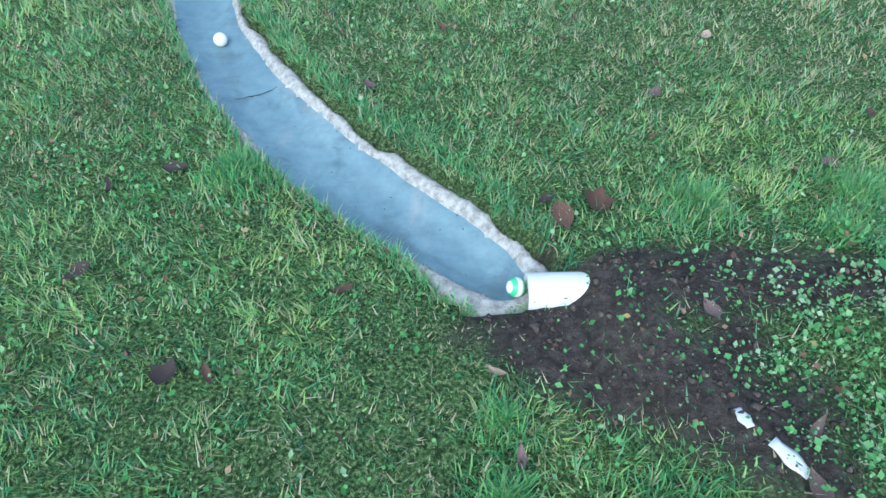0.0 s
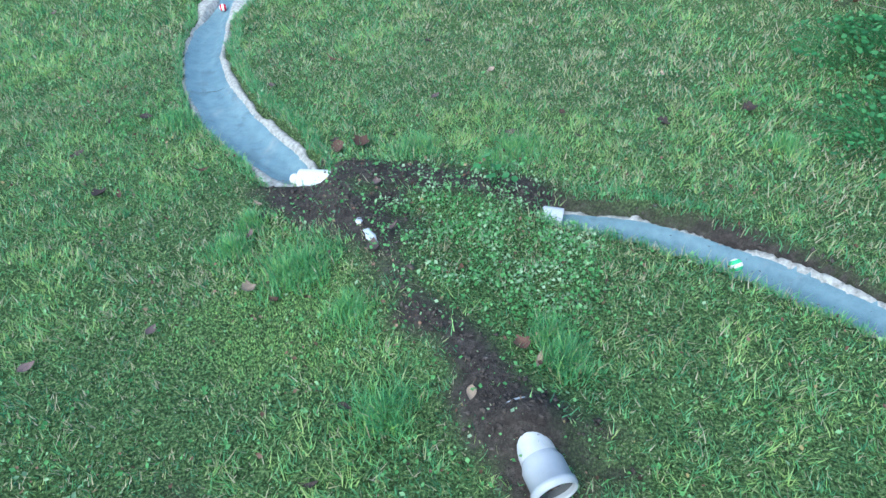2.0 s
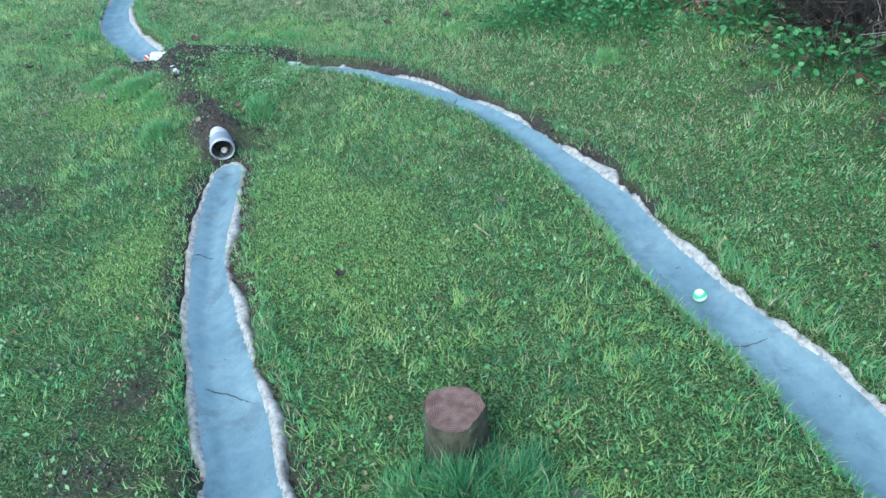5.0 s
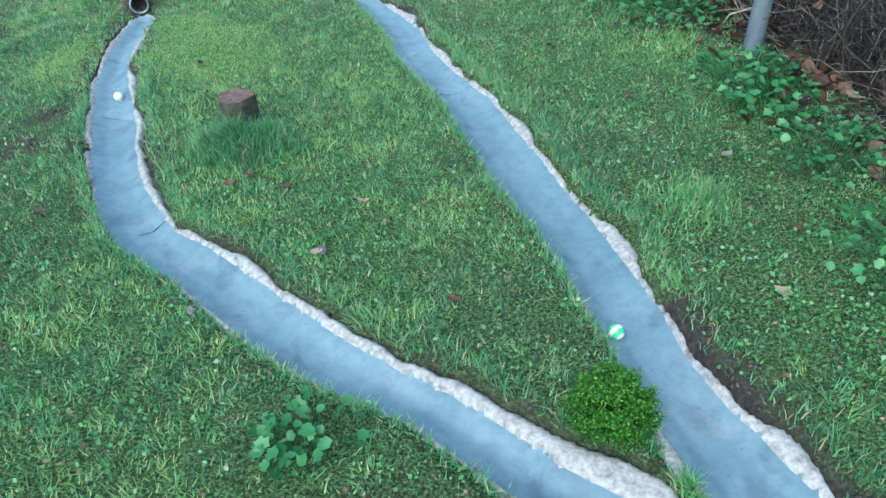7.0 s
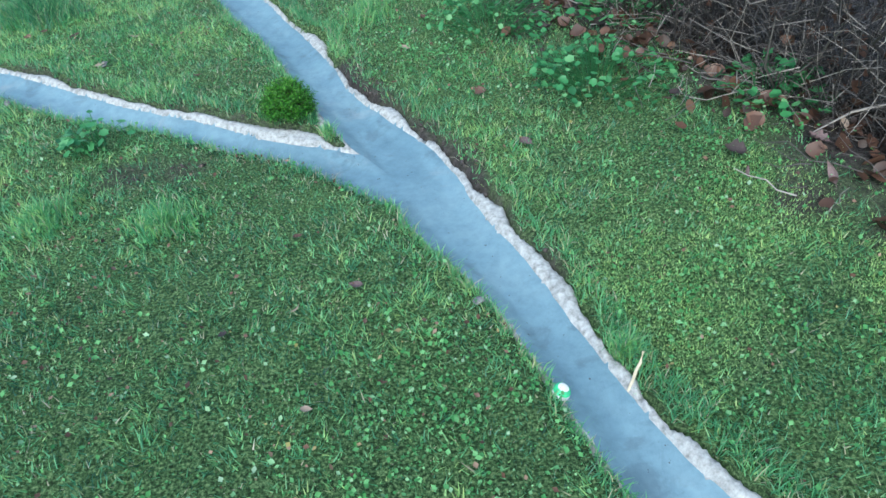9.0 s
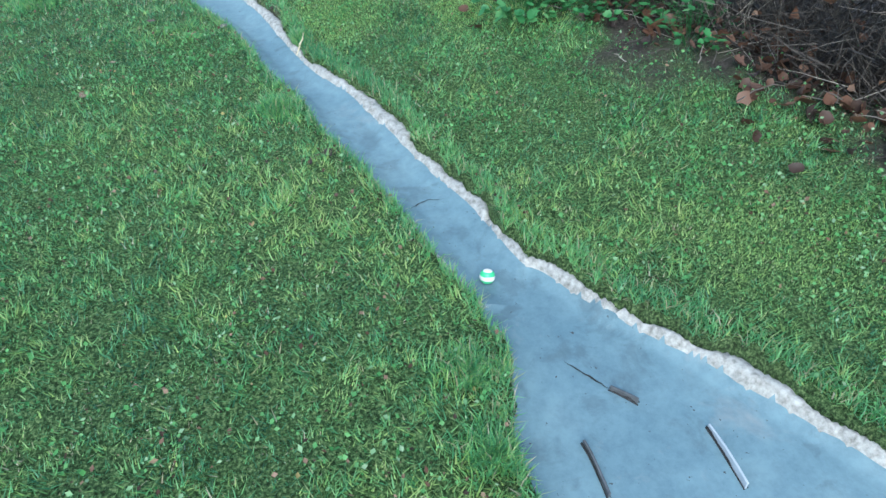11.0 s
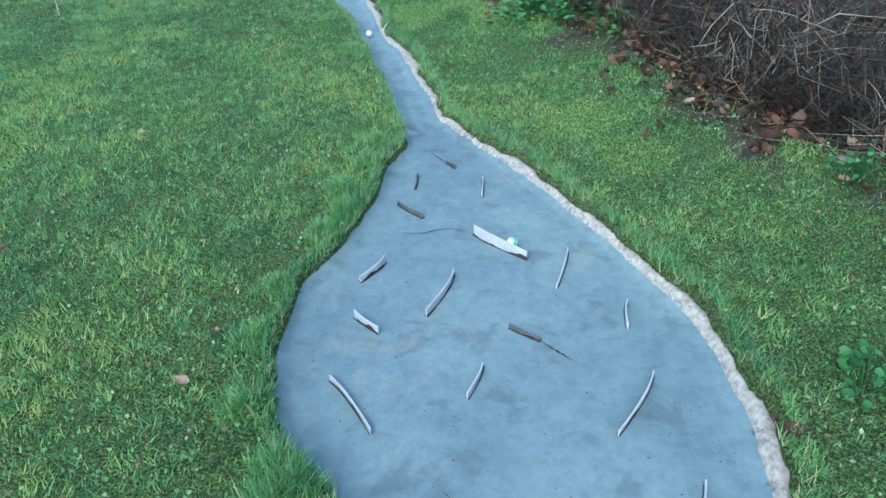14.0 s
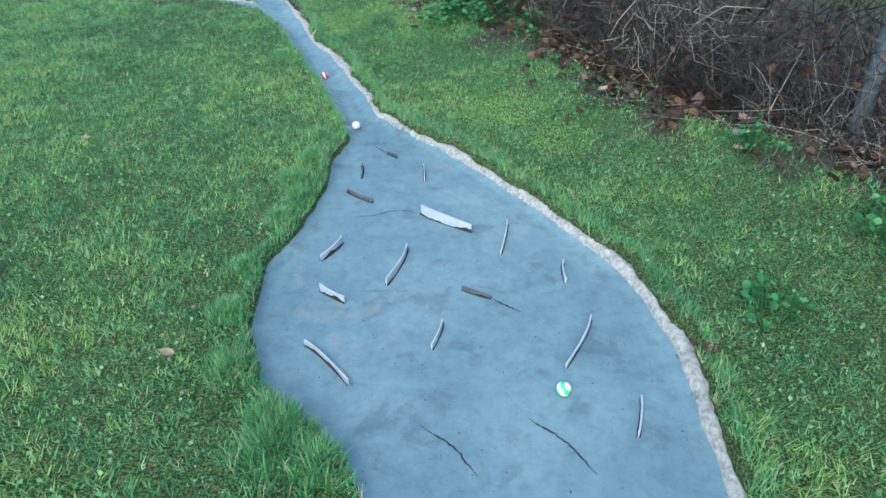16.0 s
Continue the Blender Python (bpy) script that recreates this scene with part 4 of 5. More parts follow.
# ---- pipes ----
def lathe(rows, sides=28):
    """A surface of revolution about local y: rows of (y, radius)."""
    bm = bmesh.new()
    rings = [[bm.verts.new((r * math.cos(2 * math.pi * i / sides), y, r * math.sin(2 * math.pi * i / sides))) for i in range(sides)] for y, r in rows]
    for a, b in zip(rings[:-1], rings[1:]):
        for i in range(sides):
            bm.faces.new((a[i], a[(i + 1) % sides], b[(i + 1) % sides], b[i]))
    return bm


def pipe(mouth, heading, dip, length, radius, socket, mat, label):
    """A drain pipe whose mouth opens along heading; the rest runs back into the soil."""
    holder = tagged(new("drain_pipe"), label, "pipe")
    holder.matrix_world = pose(*mouth, dip, 0, heading)
    wall = 0.0032
    if socket:
        s = radius + 0.007
        part("tube", lathe([(-length, radius), (-0.085, radius), (-0.085, radius - wall), (-length, radius - wall)]), mat, holder)
        part("socket", lathe([(-0.1, radius - 0.001), (-0.088, radius + 0.001), (-0.075, s), (-0.022, s), (-0.02, s + 0.004), (-0.008, s + 0.004), (-0.006, s + 0.001), (0, s), (0, s - wall), (-0.008, s - wall), (-0.012, s - wall + 0.002), (-0.02, s - wall), (-0.07, s - wall), (-0.085, radius - wall)]), mat, holder, "wide grey push-fit socket")
        part("seal", lathe([(-0.068, s - wall - 0.001), (-0.066, radius - 0.004), (-0.06, radius - 0.004), (-0.058, s - wall - 0.001)]), M_DARK_PVC_AND_SHADE, holder, "dark rubber sealing ring")
    else:
        part("tube", lathe([(-length, radius), (-0.001, radius), (0, radius - 0.001), (0, radius - wall), (-length, radius - wall)]), mat, holder)
    # an added dark sheet on the inner wall stands for the pipe's inner shade
    inner = radius - wall - 0.0006
    rows = [(-length + 0.01, inner), (-0.09, inner), (-0.072, inner + 0.0066), (-0.016, inner + 0.0066)] if socket else [(-length + 0.01, inner), (-0.012, inner)]
    part("inside_shade", lathe(rows), M_DARK_PVC_AND_SHADE, holder, "dark sheet inside the pipe, its shade put into the colour")
    return holder


pipe((0.222, 1.012, 0.157), 88, 0.0, 0.36, 0.046, False, M_PVC, "white plastic drain pipe half buried in dark soil")
pipe((1.228, 0.86, 0.122), -97, -3.0, 0.3, 0.044, False, M_PVC, "pale plastic pipe outlet lying in dark soil")
pipe((1.195, -0.262, 0.185), -154, -6.0, 0.24, 0.046, True, M_PVC_GREY, "grey plastic drain pipe with an open socket")


def shard(x, y, z, w, l, rz, tilt):
    bm = bmesh.new()
    bmesh.ops.create_grid(bm, x_segments=4, y_segments=6, size=0.5)
    for v in bm.verts:
        k = 1 - 0.5 * abs(v.co.y) + 0.15 * math.sin(9 * v.co.y + 2)
        v.co = (v.co.x * w * k, v.co.y * l, -6.0 * (v.co.x * w) ** 2)
    ob = tagged(new("plastic_shard"), "bare curved piece of white pipe showing through soil", "plastic shard")
    ob.matrix_world = pose(x, y, z, tilt, 0, rz)
    p = part("shell", bm, M_PVC, ob)
    mod = p.modifiers.new("thick", "SOLIDIFY")
    mod.thickness = 0.003


shard(0.60, 0.575, gz(0.60, 0.575) + 0.004, 0.03, 0.075, 35, 6)
shard(0.545, 0.65, gz(0.545, 0.65) + 0.004, 0.022, 0.04, 15, -8)


# ---- deflector strips set on edge in the basin ----
def deflector(a, b, height, dark, bow):
    ax, ay = a
    bx, by = b
    ln, rz = math.hypot(bx - ax, by - ay), math.degrees(math.atan2(by - ay, bx - ax))
    z = min(bed_z(ax, ay), bed_z(bx, by)) - 0.004
    label = "dark weathered strip set on edge in the concrete" if dark else "white plastic strip set on edge in the concrete"
    holder = tagged(new("deflector_strip"), label, "strip", "strips in the basin")
    holder.matrix_world = pose(ax, ay, z, 0, 0, rz)
    n = 12
    bm = bmesh.new()
    rings = []
    for i in range(n + 1):
        t = i / n
        x, y = t * ln, bow * math.sin(math.pi * t) + 0.2 * bow * math.sin(2 * math.pi * t + 1)
        top = height * (0.93 + 0.1 * math.sin(3.1 * t + bx * 9))
        th = 0.0016
        rings.append([bm.verts.new(c) for c in ((x, y - th, -0.01), (x, y + th, -0.01), (x, y + th + 0.001, top - 0.001), (x, y - th - 0.001, top - 0.001), (x, y, top))])
    order = ((0, 1), (1, 2), (2, 4), (4, 3), (3, 0))
    for p, q in zip(rings[:-1], rings[1:]):
        for i, j in order:
            bm.faces.new((p[i], q[i], q[j], p[j]))
    for r in (rings[0], rings[-1]):
        bm.faces.new((r[0], r[1], r[2], r[4], r[3]))
    bmesh.ops.recalc_face_normals(bm, faces=bm.faces)
    part("blade", bm, M_STRIP_DARK if dark else M_STRIP, holder, smooth=False)
    # dark bands low on both faces: the shadow at the foot, put into colour
    for way in (-1, 1):
        bm = bmesh.new()
        foot = []
        ph = random.uniform(0, 6)
        for i in range(2 * n + 1):
            t = i / (2 * n)
            x, y = t * (ln + 0.006) - 0.003, bow * math.sin(math.pi * t) + 0.2 * bow * math.sin(2 * math.pi * t + 1)
            k = height * min(0.8, max(0.06, 0.2 + 0.17 * math.sin(4.2 * t + ph) + 0.08 * math.sin(13 * t + ph) + random.uniform(-0.05, 0.05)))
            foot.append([bm.verts.new((x, y + way * 0.007, 0.002)), bm.verts.new((x, y + way * 0.0036, 0.007)), bm.verts.new((x, y + way * 0.0034, 0.004 + k))])
        for p, q in zip(foot[:-1], foot[1:]):
            for i in (0, 1):
                bm.faces.new((p[i], q[i], q[i + 1], p[i + 1]))
        part("foot_shade", bm, M_CRACK_AND_SHADE, holder, "dark band along the foot, shade put into the colour")


for a, b, height, dark, bow in (
    ((5.335, -6.707), (5.382, -6.761), 0.024, True, 0.002),
    ((5.214, -6.833), (5.217, -6.967), 0.024, True, 0.005),
    ((5.509, -6.861), (5.510, -7.016), 0.026, False, 0.003),
    ((5.163, -7.096), (5.279, -7.202), 0.028, True, -0.006),
    ((5.490, -7.316), (5.690, -7.480), 0.052, False, -0.010),
    ((5.840, -7.427), (5.786, -7.652), 0.030, False, 0.006),
    ((5.424, -7.585), (5.348, -7.824), 0.04, False, 0.014),
    ((5.114, -7.838), (5.206, -7.918), 0.043, False, -0.003),
    ((5.622, -7.865), (5.719, -7.924), 0.024, True, -0.004),
    ((5.167, -7.519), (5.095, -7.644), 0.04, False, 0.010),
    ((5.092, -8.133), (5.245, -8.327), 0.033, False, 0.012),
    ((5.540, -8.051), (5.500, -8.183), 0.030, False, 0.008),
    ((6.038, -8.065), (5.908, -8.295), 0.033, False, 0.014),
    ((6.018, -7.724), (6.001, -7.851), 0.030, False, -0.008),
    ((6.100, -8.438), (6.053, -8.575), 0.032, False, 0.005),
):
    deflector(a, b, height, dark, bow)


# ---- tree stump ----
def stump(x, y, radius, top):
    base = gz(x, y)
    holder = tagged(new("tree_stump"), "low sawn tree stump with a reddish cut face", "stump")
    holder.location = (x, y, base)
    sides = 36
    wob = [1 + 0.05 * math.sin(3 * a) + 0.035 * math.sin(5 * a + 1) + 0.02 * math.sin(11 * a) for a in (2 * math.pi * i / sides for i in range(sides))]
    bm = bmesh.new()
    rings = []
    for z, k in ((-0.03, 1.3), (0.02, 1.15), (0.07, 1.04), (top - 0.006, 1.0), (top, 0.97)):
        rings.append([bm.verts.new((radius * k * w * math.cos(2 * math.pi * i / sides) * random.uniform(0.98, 1.02), radius * k * w * math.sin(2 * math.pi * i / sides) * random.uniform(0.98, 1.02), z)) for i, w in enumerate(wob)])
    for a, b in zip(rings[:-1], rings[1:]):
        for i in range(sides):
            bm.faces.new((a[i], a[(i + 1) % sides], b[(i + 1) % sides], b[i]))
    part("bark", bm, M_BARK, holder, "grey-green mossy bark")
    bm = bmesh.new()
    c = bm.verts.new((0, 0, top - 0.004))
    ra = [bm.verts.new((0.5 * radius * math.cos(2 * math.pi * i / sides), 0.5 * radius * math.sin(2 * math.pi * i / sides), top - 0.001 + random.uniform(-0.002, 0.002))) for i in range(sides)]
    rb = [bm.verts.new((0.965 * radius * w * math.cos(2 * math.pi * i / sides), 0.965 * radius * w * math.sin(2 * math.pi * i / sides), top + random.uniform(-0.003, 0.002))) for i, w in enumerate(wob)]
    for i in range(sides):
        j = (i + 1) % sides
        bm.faces.new((c, ra[i], ra[j]))
        bm.faces.new((ra[i], rb[i], rb[j], ra[j]))
    part("cut_face", bm, M_CUT, holder, "worn reddish sawn face")


stump(2.442, -1.828, 0.075, 0.165)


# ---- small cushion bush ----
def bush(x, y, radius, high):
    holder = tagged(new("dwarf_bush"), "small dense bright green cushion bush on the lawn", "bush")
    holder.location = (x, y, gz(x, y))
    n = 420
    a, c = np.random.uniform(0, 2 * np.pi, n), np.random.uniform(0.02, 1.0, n)
    s = np.sqrt(1 - c**2)
    tip = np.stack([radius * s * np.cos(a), radius * s * np.sin(a), 0.02 + high * c], 1) * np.random.uniform(0.75, 1.04, (n, 1))
    root = tip * np.array([0.12, 0.12, 0.0])
    mid = 0.5 * (root + tip) + np.array([0, 0, 0.01])
    v, f = tubes(np.stack([root, mid, tip], 1), np.full((n, 3), 0.001))
    ob = new("stem", np_mesh("stem", v, f, [M_TWIG], False, {"tint": np.full(len(v), 0.2)}))
    ob.parent = holder
    m = 15000
    k = np.random.randint(0, n, m)
    pos = tip[k] * np.random.uniform(0.72, 1.06, (m, 1)) + np.random.normal(0, 0.006, (m, 3))
    pos[:, 2] = np.maximum(pos[:, 2], 0.004)
    v, f, t = leaf_discs(pos[:, 0], pos[:, 1], pos[:, 2], np.random.uniform(0.0028, 0.005, m), np.clip(np.random.normal(0.5, 0.25, m) + 2.0 * (pos[:, 2] - 0.06), 0, 1), 1.0, 4, 0.5)
    ob = new("leaves", np_mesh("leaves", v, f, [M_BUSH], False, {"tint": t}))
    ob.parent = holder


bush(3.862, -3.245, 0.108, 0.125)


# ---- fence posts in the hedge, sticks, stones ----
def fence_post(x, y, lean):
    base = float(lawn_height(np.array(x), np.array(y)))
    holder = tagged(new("fence_post"), "blue-grey steel fence post standing in the hedge", "fence post", "fence posts")
    holder.matrix_world = pose(x, y, base - 0.1, 90 + lean, 0, 10)
    part("tube", lathe([(0, 0.038), (1.5, 0.038), (1.505, 0.036), (1.505, 0.0005)], 20), M_STEEL, holder)
    part("cap", lathe([(1.49, 0.0405), (1.512, 0.0405), (1.522, 0.03), (1.525, 0.0005)], 20), M_DARK_PVC_AND_SHADE, holder, "dark plastic cap")


for x, y in ((3.92, 2.15), (4.58, -1.33), (6.12, -4.2), (7.4, -7.14)):
    fence_post(x, y, random.uniform(-2, 2))


def stick(a, b, r, name, label, mat):
    n = 6
    p = np.array([[np.array(a) + (np.array(b) - np.array(a)) * t + np.random.normal(0, 0.0012, 3) for t in np.linspace(0, 1, n)]])
    v, f = tubes(p, np.full((1, n), r) * np.linspace(1.1, 0.85, n), 8)
    caps = [list(range(7, -1, -1)), list(range(len(v) - 8, len(v)))]
    me = bpy.data.meshes.new(name)
    me.from_pydata([tuple(c) for c in v], [], [tuple(q) for q in f] + caps)
    me.materials.append(mat)
    tagged(new(name, me), label, "stick")


stick((4.725, -4.72, 0.1), (4.778, -4.655, 0.195), 0.0042, "wooden_peg", "pale peeled wooden peg stuck beside the channel", M_STICK)
stick((2.14, -4.36, 0.14), (2.15, -4.37, 0.65), 0.004, "thin_cane", "thin cane standing upright in the lawn", M_STICK)
stick((2.41, -0.85, 0.178), (2.47, -0.91, 0.172), 0.003, "broken_twig", "short tan broken twig lying on grass", M_LEAVES[2])


# ---- fallen leaves ----
def leaf_mesh(name, kind, mat):
    """A curled leaf about 1 long: ovate or lobed, with a stalk."""
    n = 9
    outline = []
    for i in range(n):
        t = i / (n - 1)
        w = 0.27 * math.sin(math.pi * min(1, t**0.85 * 0.985 + 0.008)) * (1.25 - 0.4 * t)
        if kind == 1:
            w *= 1.45 + 0.3 * (1 if i % 3 else -1) * math.sin(math.pi * t)
        if kind == 2:
            w *= 0.55
        outline.append((t - 0.5, w))
    curl = (1.0, 1.3, 2.4, 0.7)[kind]
    v, f = [], []
    for x, w in outline:
        z = curl * 0.5 * x * x
        v += [(x, -w, z + curl * 0.9 * w * w + 0.03), (x, -0.5 * w, z + curl * 0.2 * w * w), (x, 0, z - 0.01), (x, 0.5 * w, z + curl * 0.25 * w * w), (x, w, z + curl * 1.1 * w * w)]
    for i in range(n - 1):
        for j in range(4):
            f.append((5 * i + j, 5 * i + 5 + j, 5 * i + 6 + j, 5 * i + 1 + j))
    k = len(v)
    zs = curl * 0.125
    v += [(-0.48, -0.012, zs), (-0.48, 0.012, zs), (-0.75, 0.05, zs + 0.03), (-0.48, 0, zs + 0.02)]
    f += [(k, k + 2, k + 3, k), (k + 1, k + 3, k + 2, k + 1)]
    f[-2:] = [(k, k + 2, k + 3), (k + 3, k + 2, k + 1)]
    me = bpy.data.meshes.new(name)
    me.from_pydata(v, [], f)
    for p in me.polygons:
        p.use_smooth = True
    me.materials.append(mat)
    return me


LEAF_MESHES = [[leaf_mesh("fallen_leaf", k, m) for k in range(4)] for m in M_LEAVES]
LEAF_WORDS = ["curled brown", "dull mauve-brown", "pale tan", "dark wet"]


def fallen_leaf(x, y, size, tone, kind, rz, tilt=12.0, lift=0.018):
    ob = new("fallen_leaf", LEAF_MESHES[tone][kind])
    ob.matrix_world = pose(x, y, gz(x, y) + lift, random.uniform(-tilt, tilt), random.uniform(-tilt, tilt), rz) @ Matrix.Scale(size, 4)
    tagged(ob, f"{LEAF_WORDS[tone]} fallen leaf lying in the grass", "leaf", "fallen leaves")


for x, y, size, tone, kind in (
    (-0.13, 1.76, 0.06, 1, 0), (-0.61, 1.44, 0.075, 3, 0), (-0.76, 1.38, 0.07, 3, 2), (0.67, 1.67, 0.06, 1, 0), (-0.28, 0.0, 0.06, 1, 0), (0.015, 0.167, 0.055, 1, 0),
    (1.645, 1.478, 0.07, 3, 1), (1.23, 1.55, 0.055, 0, 0), (1.70, 1.94, 0.06, 2, 2), (2.60, 0.45, 0.055, 2, 0), (2.50, -0.68, 0.055, 1, 3), (2.03, 1.645, 0.075, 3, 1),
    (3.45, -2.864, 0.06, 0, 0), (3.08, -2.367, 0.06, 2, 2), (2.99, -2.66, 0.055, 2, 3), (2.77, -2.285, 0.06, 0, 0), (4.35, -2.80, 0.06, 2, 0), (3.71, -1.88, 0.055, 2, 0),
    (4.33, -2.13, 0.065, 2, 0), (3.93, -4.04, 0.04, 0, 0), (3.98, -4.69, 0.035, 2, 0), (4.10, -4.29, 0.045, 1, 3), (3.91, -4.98, 0.05, 2, 1), (4.78, -5.61, 0.045, 3, 1),
    (5.02, -5.5, 0.06, 3, 1), (4.69, -8.22, 0.06, 2, 0), (4.65, -7.85, 0.06, 0, 2), (3.83, -6.58, 0.05, 2, 1), (3.76, -7.6, 0.045, 0, 2), (6.32, -8.25, 0.07, 0, 1),
    (6.34, -8.32, 0.07, 0, 1), (6.68, -6.4, 0.06, 2, 0), (6.9, -7.15, 0.07, 2, 1), (4.83, -5.22, 0.035, 0, 1), (0.33, 1.2, 0.1, 0, 0), (0.42, 1.25, 0.085, 0, 1), (0.30, 1.27, 0.05, 3, 0),
    (0.56, 0.88, 0.06, 1, 0), (0.62, 0.52, 0.07, 1, 0), (0.66, 0.62, 0.07, 1, 2), (0.13, 0.80, 0.05, 2, 2), (0.17, 0.73, 0.055, 3, 0), (-0.18, 1.02, 0.07, 0, 2), (-0.5, 0.83, 0.07, 3, 1), (-0.42, 0.82, 0.06, 0, 2),
    (0.16, 0.62, 0.06, 1, 2), (0.25, 0.36, 0.055, 2, 1), (0.34, 0.32, 0.05, 0, 0), (1.1, 0.18, 0.06, 0, 1), (1.15, 0.12, 0.06, 2, 2), (0.98, -0.02, 0.05, 2, 0), (0.65, -0.05, 0.05, 3, 0), (0.62, -0.28, 0.06, 3, 2),
    (1.02, 1.34, 0.055, 1, 1), (1.3, 1.35, 0.05, 3, 2), (0.1, 2.05, 0.07, 0, 2), (0.9, 1.95, 0.055, 2, 0), (0.55, 2.3, 0.05, 3, 1), (-0.75, 1.1, 0.07, 3, 0), (2.75, -1.95, 0.06, 1, 3), (2.55, -2.28, 0.045, 0, 1), (2.6, -2.2, 0.04, 0, 0),
    (3.18, -2.5, 0.05, 2, 2), (4.05, -1.6, 0.06, 0, 0), (4.45, -2.55, 0.05, 0, 1), (4.7, -3.7, 0.07, 1, 3), (4.6, -3.3, 0.06, 0, 1), (5.54, -4.51, 0.06, 3, 0), (5.6, -4.6, 0.06, 2, 1), (5.66, -4.7, 0.06, 0, 0),
):
    fallen_leaf(x, y, size * 0.9, tone, kind, random.uniform(0, 360))
PILES = [-7.4, -7.15, -6.7, -6.2, -5.75, -5.3, -4.6, -4.0, -3.6, -3.1, -2.4, -1.7, -1.1, -0.4, 0.5, 1.2]
for i in range(170):
    y = random.gauss(random.choice(PILES), 0.13) if i % 4 else random.uniform(-8.8, 3.2)
    x = float(np.interp(y, HEDGE_Y, HEDGE_X)) + random.gauss(-0.1, 0.12 if i % 4 else 0.25)
    fallen_leaf(x, y, random.uniform(0.045, 0.08), random.choice((0, 0, 3, 1, 3, 3, 0, 0, 2)), random.choice((0, 0, 1, 2, 2)), random.uniform(0, 360), 50, 0.026)
for i in range(130):
    x, y = random.uniform(-2.0, 5.5), random.uniform(-8.0, 3.2)
    d = float(on_grid(GD, np.array([x]), np.array([y]))[0])
    if d > 0.12 and x < np.interp(y, HEDGE_Y, HEDGE_X) - 0.3:
        fallen_leaf(x, y, random.uniform(0.025, 0.05), random.choice((0, 1, 2, 3, 3)), random.choice((0, 1, 2)), random.uniform(0, 360), 25)


def stone(x, y, size):
    bm = bmesh.new()
    bmesh.ops.create_icosphere(bm, subdivisions=2, radius=1)
    for v in bm.verts:
        v.co *= 1 + 0.25 * noise.noise(v.co * 1.4 + Vector((x, y, 0)))
        v.co = Vector((v.co.x * size, v.co.y * size * 0.7, v.co.z * size * 0.45))
    me = bpy.data.meshes.new("stone")
    bm.to_mesh(me)
    bm.free()
    me.materials.append(M_STONE)
    ob = tagged(new("stone", me), "small grey stone lying in grass", "stone", "stones")
    ob.matrix_world = pose(x, y, gz(x, y) + 0.012, 0, 0, random.uniform(0, 180))


for x, y, s in ((5.5, -4.5, 0.03), (4.425, -4.385, 0.018), (2.68, -2.93, 0.022), (3.0, -2.64, 0.026), (6.95, -7.0, 0.03)):
    stone(x, y, s)

# ---- balls ----
BALL = 0.0225


def ball(name, mat, label):
    bm = bmesh.new()
    bmesh.ops.create_icosphere(bm, subdivisions=4, radius=BALL)
    for f in bm.faces:
        f.smooth = True
    me = bpy.data.meshes.new(name)
    bm.to_mesh(me)
    bm.free()
    me.materials.append(mat)
    return tagged(new(name, me), label, "ball", "rolling balls")


GREEN = ball("ball", ball_material("green_striped_ball", (0.1, 0.62, 0.27)), "white ball with bright green curved stripes, rolling")
WHITE = ball("ball", ball_material("white_ball", None), "plain white ball rolling in the channel")
RED = ball("ball", ball_material("red_striped_ball", (0.6, 0.03, 0.07)), "white ball with red stripes, rolling")

GREEN_WAY = [(0.0, 0.205, 1.04), (0.25, 0.45, 1.0), (1.2, 1.15, 0.87), (1.5, 1.417, 0.82), (1.8, 1.647, 0.737), (2.3, 1.965, 0.505), (2.8, 2.285, 0.306), (3.3, 2.495, 0.07), (3.5, 2.608, -0.005), (3.7, 2.665, -0.12), (4.4, 2.93, -0.65), (5.1, 3.2, -1.25), (5.8, 3.49, -1.915), (6.0, 3.541, -2.111), (6.5, 3.855, -2.474), (7.0, 3.902, -2.922), (7.5, 4.155, -3.333), (8.0, 4.271, -3.852), (8.5, 4.583, -4.246), (9.0, 4.57, -4.706), (9.5, 4.79, -5.12), (10.0, 4.912, -5.531), (10.2, 4.929, -5.699), (10.8, 5.09, -6.1), (11.4, 5.28, -6.65), (11.9, 5.42, -7.1), (12.3, 5.459, -7.29), (12.5, 5.472, -7.285), (13.0, 5.53, -7.31), (13.5, 5.565, -7.34), (14.0, 5.635, -7.4), (14.5, 5.747, -7.544), (15.0, 5.742, -7.743), (15.5, 5.775, -8.052), (16.0, 5.88, -8.404)]
WHITE_WAY = [(0.0, -0.622, 2.118), (0.3, -0.555, 1.88), (0.5, -0.42, 1.66), (0.8, -0.10, 1.36), (1.3, 0.08, 1.17), (1.5, 0.10, 1.14), (1.9, 0.16, 1.07), (2.3, 0.28, 0.99), (4.5, 1.05, 0.1), (5.0, 1.17, -0.2), (5.8, 1.384, -0.842), (6.0, 1.43, -0.925), (6.5, 1.54, -1.246), (7.0, 1.656, -1.441), (7.5, 1.778, -1.70), (8.0, 1.894, -1.991), (8.5, 2.05, -2.17), (8.7, 2.15, -2.32), (9.5, 2.53, -2.67), (10.5, 3.1, -3.05), (11.5, 3.62, -3.34), (12.5, 4.1, -3.62), (13.3, 4.42, -4.05), (14.0, 4.647, -4.733), (14.5, 4.745, -5.124), (15.0, 4.965, -5.51), (15.5, 5.05, -5.952), (16.0, 5.161, -6.38)]
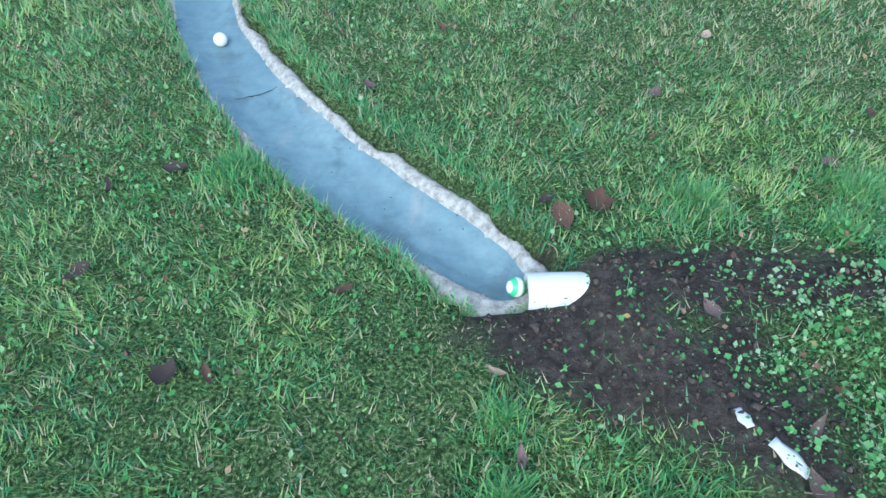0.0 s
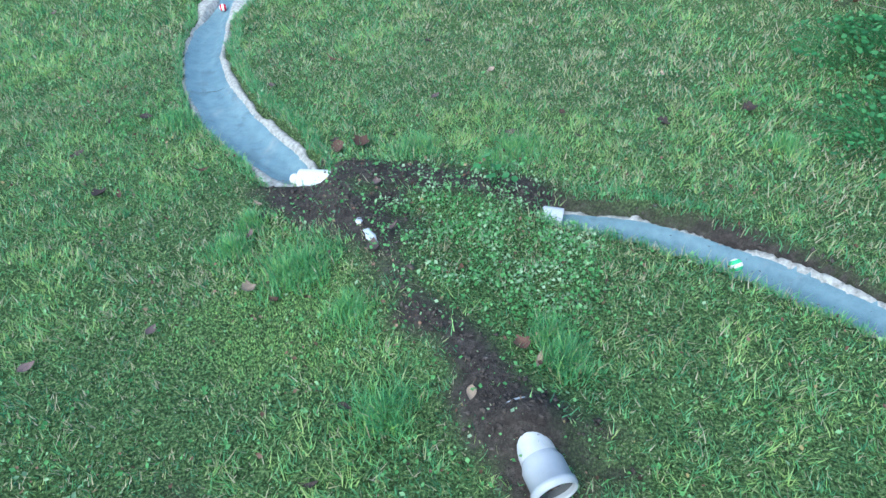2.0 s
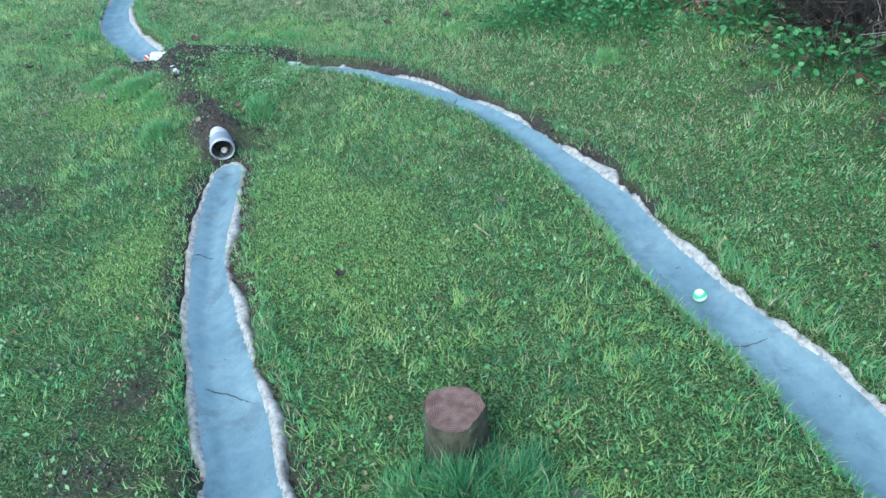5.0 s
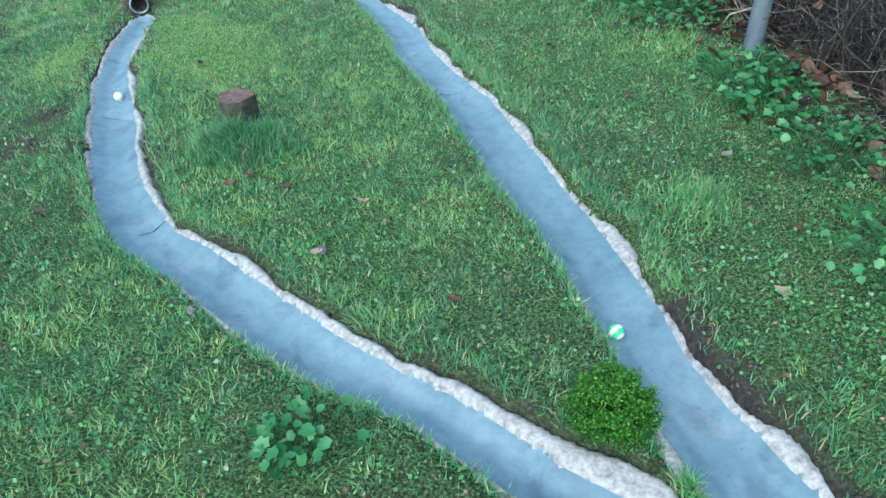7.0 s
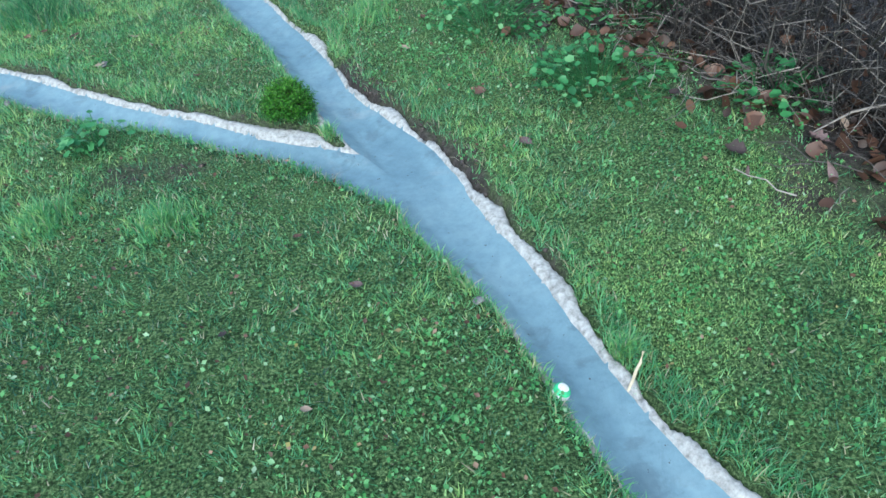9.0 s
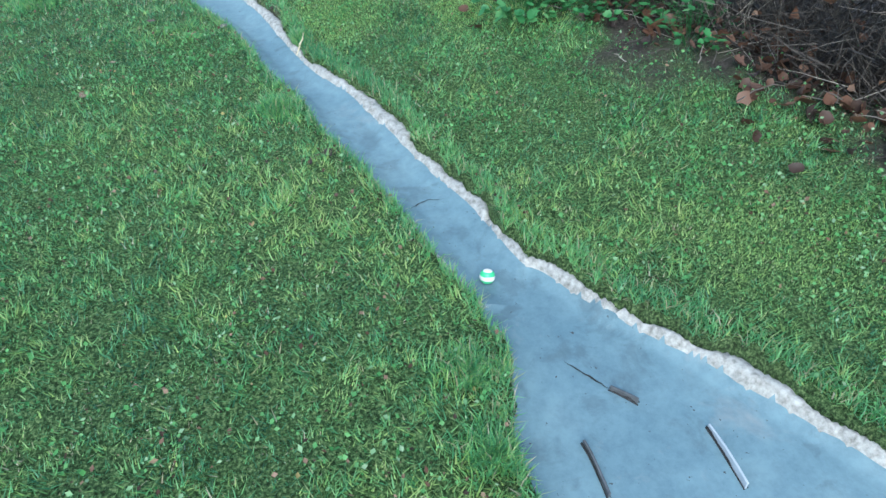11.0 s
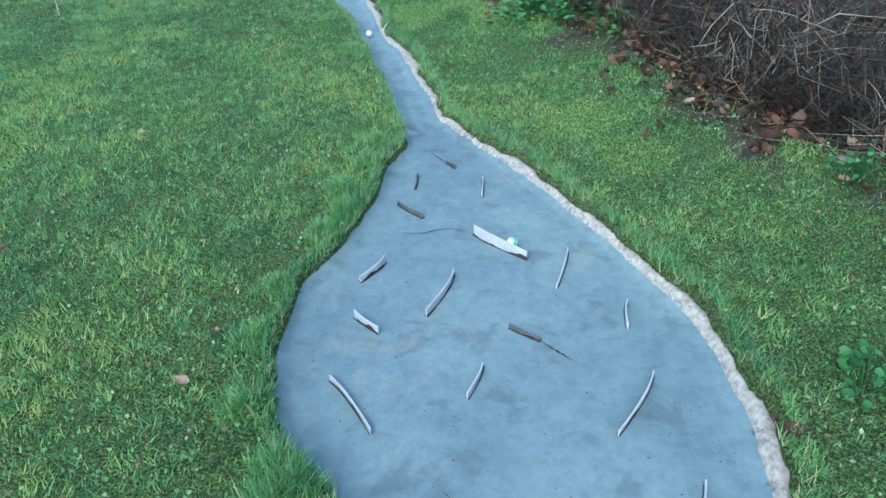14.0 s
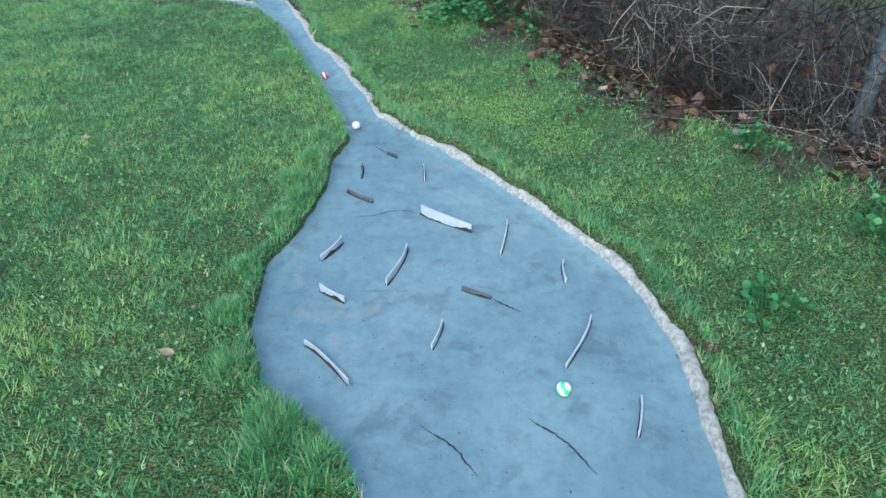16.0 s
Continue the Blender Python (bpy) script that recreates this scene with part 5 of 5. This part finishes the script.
RED_WAY = [(0.0, -0.71, 4.0), (1.5, -0.79, 3.1), (3.0, -0.71, 2.297), (3.5, -0.545, 1.87), (3.7, -0.40, 1.69), (4.5, 0.0, 1.25), (5.2, 0.16, 1.07), (5.8, 0.3, 0.97), (8.5, 1.1, 0.0), (9.0, 1.19, -0.25), (10.0, 1.4, -0.97), (11.0, 1.85, -1.85), (12.0, 2.45, -2.62), (13.0, 3.3, -3.15), (14.0, 4.0, -3.56), (14.5, 4.26, -3.66), (15.0, 4.509, -4.193), (15.5, 4.70, -4.891), (16.0, 4.913, -5.547)]


def rolling(way):
    """Rows for a ball that rolls along the way without slipping, one for each thirtieth of a second."""
    w = np.array(way)
    ts = np.arange(0, 481) / 30
    # monotone cubic between the rows
    def track(v):
        h, s = np.diff(w[:, 0]), np.diff(v) / np.diff(w[:, 0])
        m = np.r_[s[0], (s[:-1] * h[1:] + s[1:] * h[:-1]) / (h[1:] + h[:-1]), s[-1]]
        m[1:-1] = np.where(s[:-1] * s[1:] <= 0, 0, m[1:-1])
        i = np.clip(np.searchsorted(w[:, 0], ts, side="right") - 1, 0, len(h) - 1)
        u = (ts - w[i, 0]) / h[i]
        return v[i] * (1 + 2 * u) * (1 - u) ** 2 + h[i] * m[i] * u * (1 - u) ** 2 + v[i + 1] * u * u * (3 - 2 * u) + h[i] * m[i + 1] * u * u * (u - 1)
    x, y = track(w[:, 1]), track(w[:, 2])
    d, z = bed_at(x, y)
    z = z + BALL
    inside = d > 0.0
    z = np.where(inside, 0.125 + BALL, z)
    for _ in range(4):
        z = np.convolve(np.r_[z[0], z[0], z, z[-1], z[-1]], np.ones(5) / 5, "valid")
    rows, turn = [], Euler((0.6, 0.3, 0.2)).to_quaternion()
    for k, t in enumerate(ts):
        if k:
            step = Vector((x[k] - x[k - 1], y[k] - y[k - 1], 0))
            if step.length > 1e-6:
                axis = Vector((0, 0, 1)).cross(step)
                turn = Matrix.Rotation(min(step.length / BALL, 1.5), 3, axis.normalized()).to_quaternion() @ turn
        rows.append((float(t), Matrix.Translation((x[k], y[k], z[k])) @ turn.to_matrix().to_4x4()))
    return rows


def motions():
    walk(GREEN, rolling(GREEN_WAY))
    walk(WHITE, rolling(WHITE_WAY))
    walk(RED, rolling(RED_WAY))


motions()
